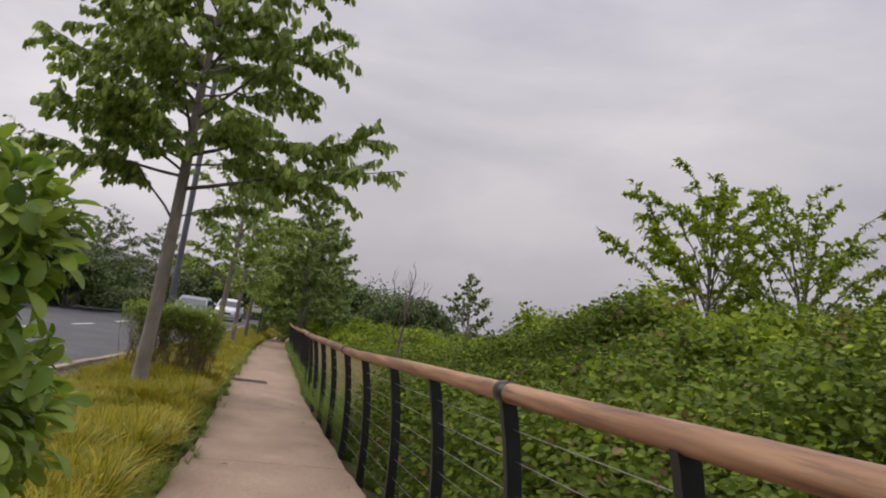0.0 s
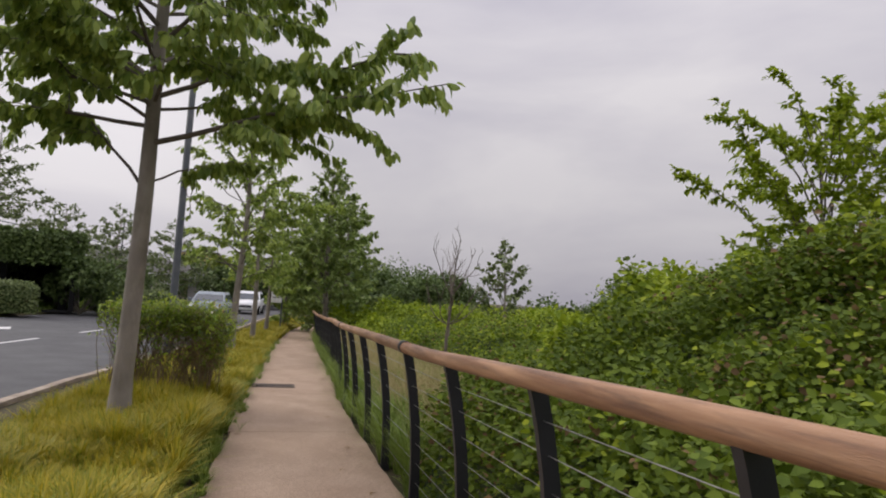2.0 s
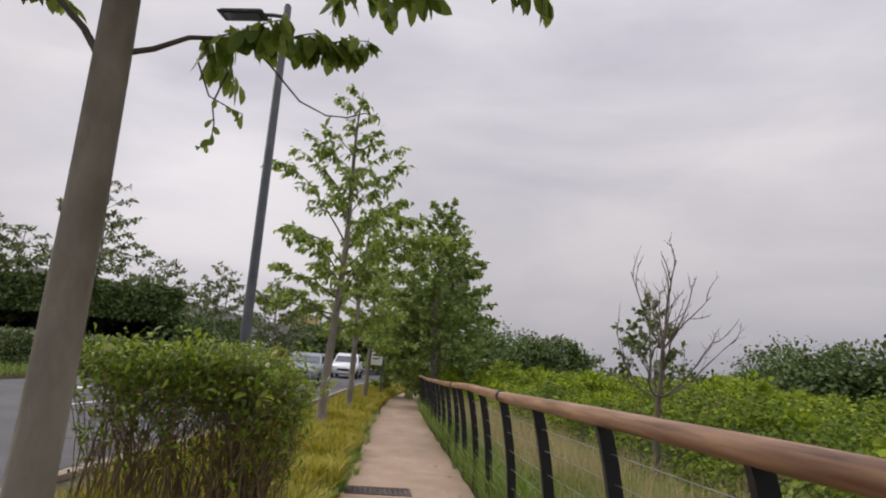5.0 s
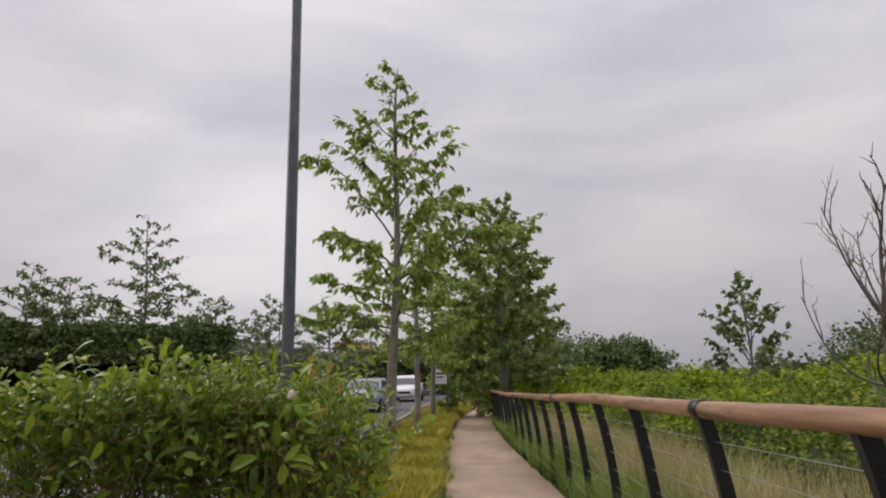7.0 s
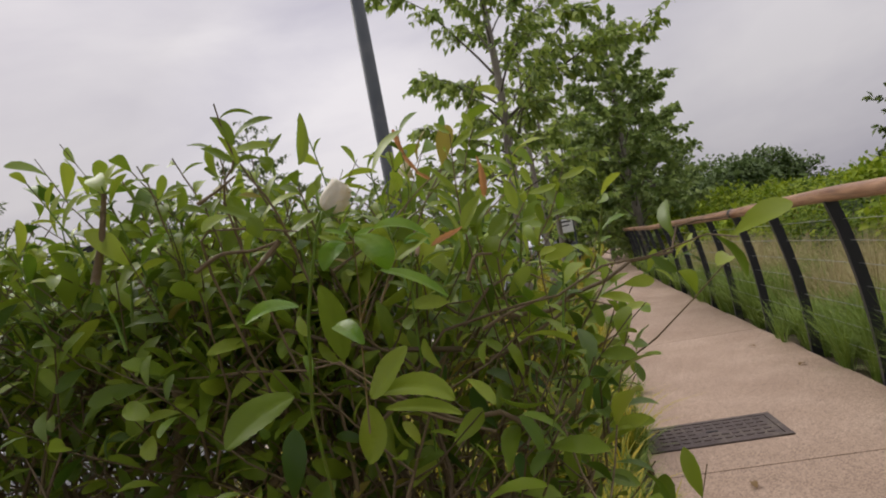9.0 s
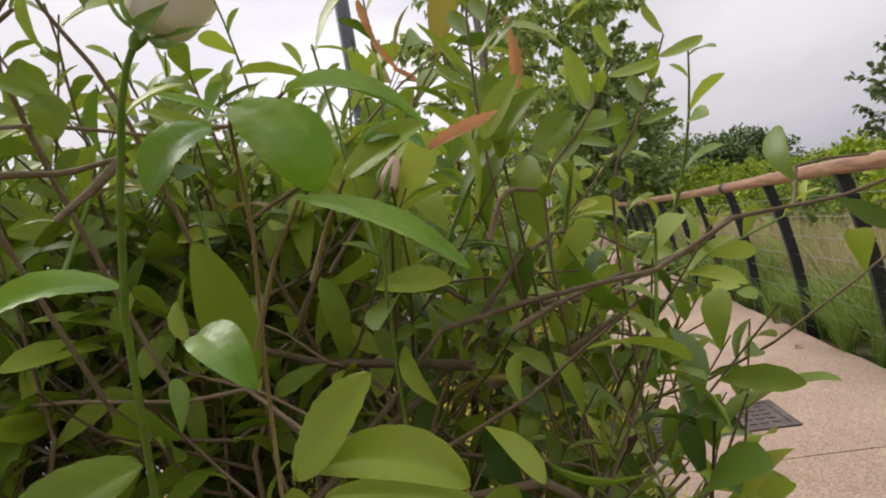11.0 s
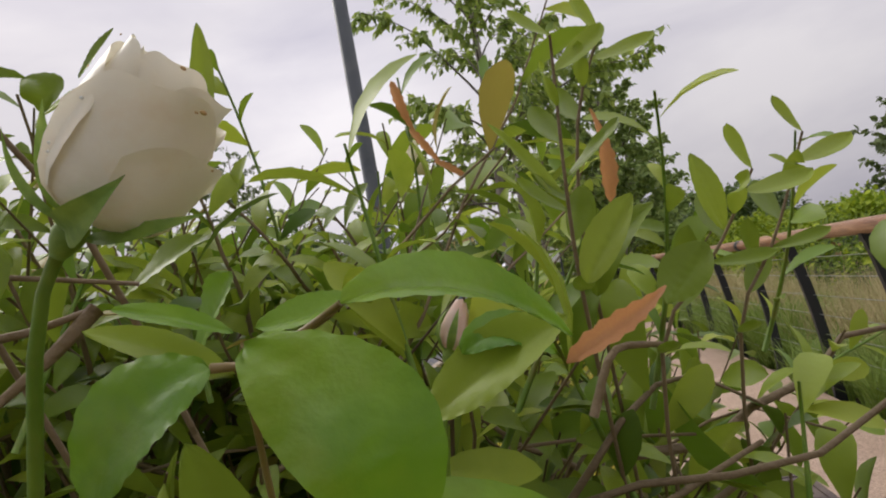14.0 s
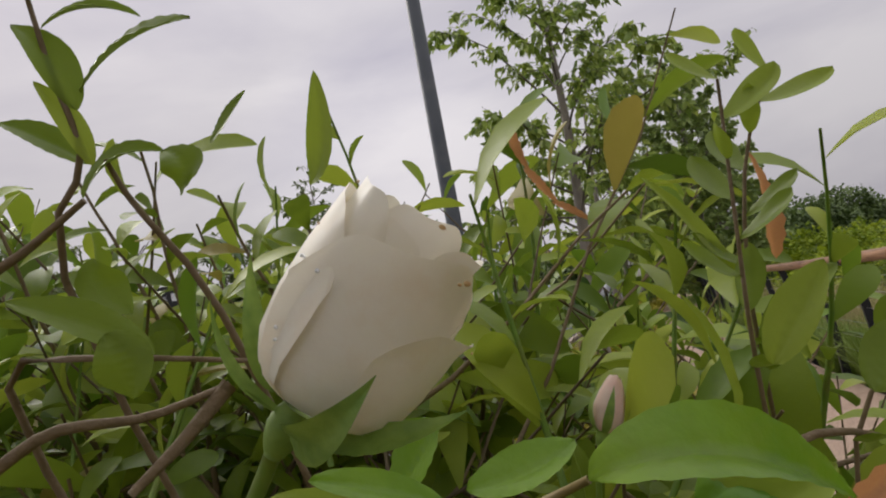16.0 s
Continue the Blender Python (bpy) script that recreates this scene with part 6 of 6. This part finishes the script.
for i, f in enumerate((0.15, 0.4, 0.62, 0.8, 0.95)):
    p = ends[0].lerp(ends[2], f)
    lc = tagged(new("road_lamp"), "tall thin grey road lamp on the bridge", "street lamp", group="lamps along the bridge")
    lc.location = (p.x, p.y + 2.0, p.z - 0.6)
    v, q, t = tube_arrays([(0, 0, 0), (0, 0, 3.4), (0.08, 0, 3.75), (0.5, 0, 3.9)], [0.07, 0.05, 0.045, 0.04], 8)
    put_part("column", mesh_np("column", v, [q, t], M_pole), lc)
    part("lantern", box_bm(0.5, 0.16, 0.08, (0.7, 0, 3.92), 0.02), M_pole, lc)
shed = tagged(new("warehouse"), "large pale yellow warehouse beyond the bridge", "building")
shed.location = (-10.8, 118.0, -0.3)
part("wall", box_bm(7.0, 9.0, 7.4, (0, 0, 3.7), 0.05), M_yellow, shed)
part("roof", box_bm(7.4, 9.4, 0.35, (0, 0, 7.55), 0.05), M_concrete, shed)
for i in range(3):
    part("roller_door", box_bm(1.4, 0.12, 2.6, (-2.3 + 2.3 * i, -4.53, 1.3), 0.02), M_concrete, shed)
for i, (x, y, rad, h) in enumerate(((-3.0, 52, 3.4, 4.4), (2.5, 54, 3.6, 5.0), (8, 58, 4.5, 5.5), (-34, 46, 7, 6.0), (-24, 66, 7, 5.0), (-46, 40, 8, 7.0), (-8, 72, 5, 4.5), (16, 64, 6, 6), (-40, 20, 6, 6), (6, 44, 2.6, 4.2), (9.5, 48, 3, 4.5))):
    bush("wood_edge", "dark green trees at the edge of a distant wood", (x, y, 0.0), rad, h, 4600, 0.36, M_wood_dark, 230 + i, category="trees", lobes=18)


# ---- cars ----
def car(label, paint, at, yaw, tall):
    """A car as a lofted shell, nose towards -y."""
    top = tagged(new("car"), label, "car")
    top.matrix_world = pose(at[0], at[1], float(fall(at[1])) - 0.11, 0, 0, yaw)
    H = tall
    rows = ((-2.15, 0.55, 0.42, 0.66), (-2.05, 0.78, 0.30, 0.78), (-1.2, 0.88, 0.24, 0.98), (-0.75, 0.89, 0.22, 1.04), (1.7, 0.89, 0.24, 1.06), (2.1, 0.82, 0.30, 1.0), (2.2, 0.72, 0.42, 0.85))
    bm = bmesh.new()
    rings = []
    for y, w, z0, z1 in rows:
        ring = [bm.verts.new(p) for p in ((-w * 0.92, y, z0), (w * 0.92, y, z0), (w, y, (z0 + z1) / 2), (w * 0.93, y, z1), (0, y, z1 + 0.03), (-w * 0.93, y, z1), (-w, y, (z0 + z1) / 2))]
        rings.append(ring)
    for a, b in zip(rings[:-1], rings[1:]):
        for k in range(7):
            bm.faces.new((a[k], a[(k + 1) % 7], b[(k + 1) % 7], b[k]))
    bm.faces.new(rings[0])
    bm.faces.new(rings[-1][::-1])
    bmesh.ops.recalc_face_normals(bm, faces=bm.faces[:])
    body = part("body", bm, paint, top, smooth=True)
    bm = bmesh.new()
    cab = []
    for z, y0, y1, w in ((1.0, -1.0, 2.0, 0.84), (1.02 + 0.75 * (H - 1.02), -0.35, 1.75, 0.72), (H, -0.15, 1.6, 0.64)):
        cab.append([bm.verts.new(p) for p in ((-w, y0, z), (w, y0, z), (w, y1, z), (-w, y1, z))])
    for a, b in zip(cab[:-1], cab[1:]):
        for k in range(4):
            bm.faces.new((a[k], a[(k + 1) % 4], b[(k + 1) % 4], b[k]))
    bm.faces.new(cab[-1])
    part("cabin", bm, paint, top)

    def pane(name, pts):
        b = bmesh.new()
        b.faces.new([b.verts.new(p) for p in pts])
        part(name, b, M_glass, top, "dark tinted glass")

    zt = 1.02 + 0.70 * (H - 1.02)
    pane("windscreen", ((-0.74, -0.98, 1.05), (0.74, -0.98, 1.05), (0.64, -0.42, zt), (-0.64, -0.42, zt)))
    for s in (-1, 1):
        pane("side_window", ((s * 0.85, -0.75, 1.06), (s * 0.85, 0.45, 1.06), (s * 0.745, 0.4, zt), (s * 0.745, -0.28, zt)))
        pane("side_window", ((s * 0.85, 0.55, 1.06), (s * 0.85, 1.7, 1.06), (s * 0.745, 1.5, zt), (s * 0.745, 0.5, zt)))
        part("headlight", box_bm(0.3, 0.12, 0.14, (s * 0.58, -2.06, 0.70), 0.03), M_lens, top, "clear headlight")
        part("mirror", box_bm(0.16, 0.08, 0.12, (s * 0.98, -0.62, 1.08), 0.03), paint, top)
        for y in (-1.35, 1.35):
            v, q, t = tube_arrays([(s * 0.70, y, 0.32), (s * 0.72, y, 0.32), (s * 0.88, y, 0.32), (s * 0.90, y, 0.32)], [0.28, 0.32, 0.32, 0.28], 20)
            wheel = put_part("wheel", mesh_np("wheel", v, [q, t], M_tyre), top, "black tyre")
            v, q, t = tube_arrays([(s * 0.89, y, 0.32), (s * 0.905, y, 0.32)], [0.19, 0.17], 14)
            put_part("rim", mesh_np("rim", v, [q, t], M_lens), wheel)
    part("grille", box_bm(0.8, 0.06, 0.16, (0, -2.13, 0.56), 0.02), M_black, top, "black grille")
    part("number_plate", box_bm(0.5, 0.03, 0.11, (0, -2.17, 0.42), 0.005), M_white, top)
    return top


car("white estate car on the road", M_car_white, (-0.75, 39.4), -6, 1.62)
car("blue-grey hatchback on the road", M_car_grey, (-2.6, 27.2), -5, 1.5)
car("white car parked by the far verge", M_car_white, (-13.2, 22.4), 100, 1.5)

# ---- kerb stones ----
kerb = tagged(new("kerb"), "weathered buff concrete kerb along the road", "kerb", kind="structure")
bm = box_bm(0.12, 0.90, 0.26, (0, 0, 0), 0.012)
first = part("kerb_stone", bm, M_kerb, kerb)
stone = first.data
y = -18.0
k = 0
while y < 34:
    sl = math.degrees(math.atan(float(kerb_line(y + 0.5) - kerb_line(y - 0.5))))
    o = first if k == 0 else put_part("kerb_stone", stone, kerb)
    o.matrix_basis = pose(float(kerb_line(y)) + rng.normal(0, 0.003), y, float(fall(y)) - 0.125 + rng.normal(0, 0.003), math.degrees(math.atan(float(fall(y + 0.5) - fall(y - 0.5)))), 0, -sl)
    y += 0.906
    k += 1

# ---- withered leaves on the path ----
litter = np.random.default_rng(31)
for k in range(16):
    y = -9.5 + 0.75 * k + litter.uniform(-0.3, 0.3)
    x = float(right_edge(y)) - litter.uniform(0.03, 0.30) if k % 4 else float(left_edge(y)) + litter.uniform(0.1, 0.7)
    az, ln = litter.uniform(0, 6.28), litter.uniform(0.04, 0.07)
    fallen = tagged(new("fallen_leaf"), "curled brown withered leaf lying on the footpath", "leaf", group="leaves fallen on the path")
    fallen.location = (x, y, float(fall(y)) + 0.004)
    c, d = ln * math.cos(az), ln * math.sin(az)
    ribbon_leaf("blade", fallen, M_brown_leaf, (0, 0, 0.002), (c / 2, d / 2, 0.010), (c, d, 0.003), ln * 0.22, 0.35, up=(0, 0, 1), nu=9, nv=5)
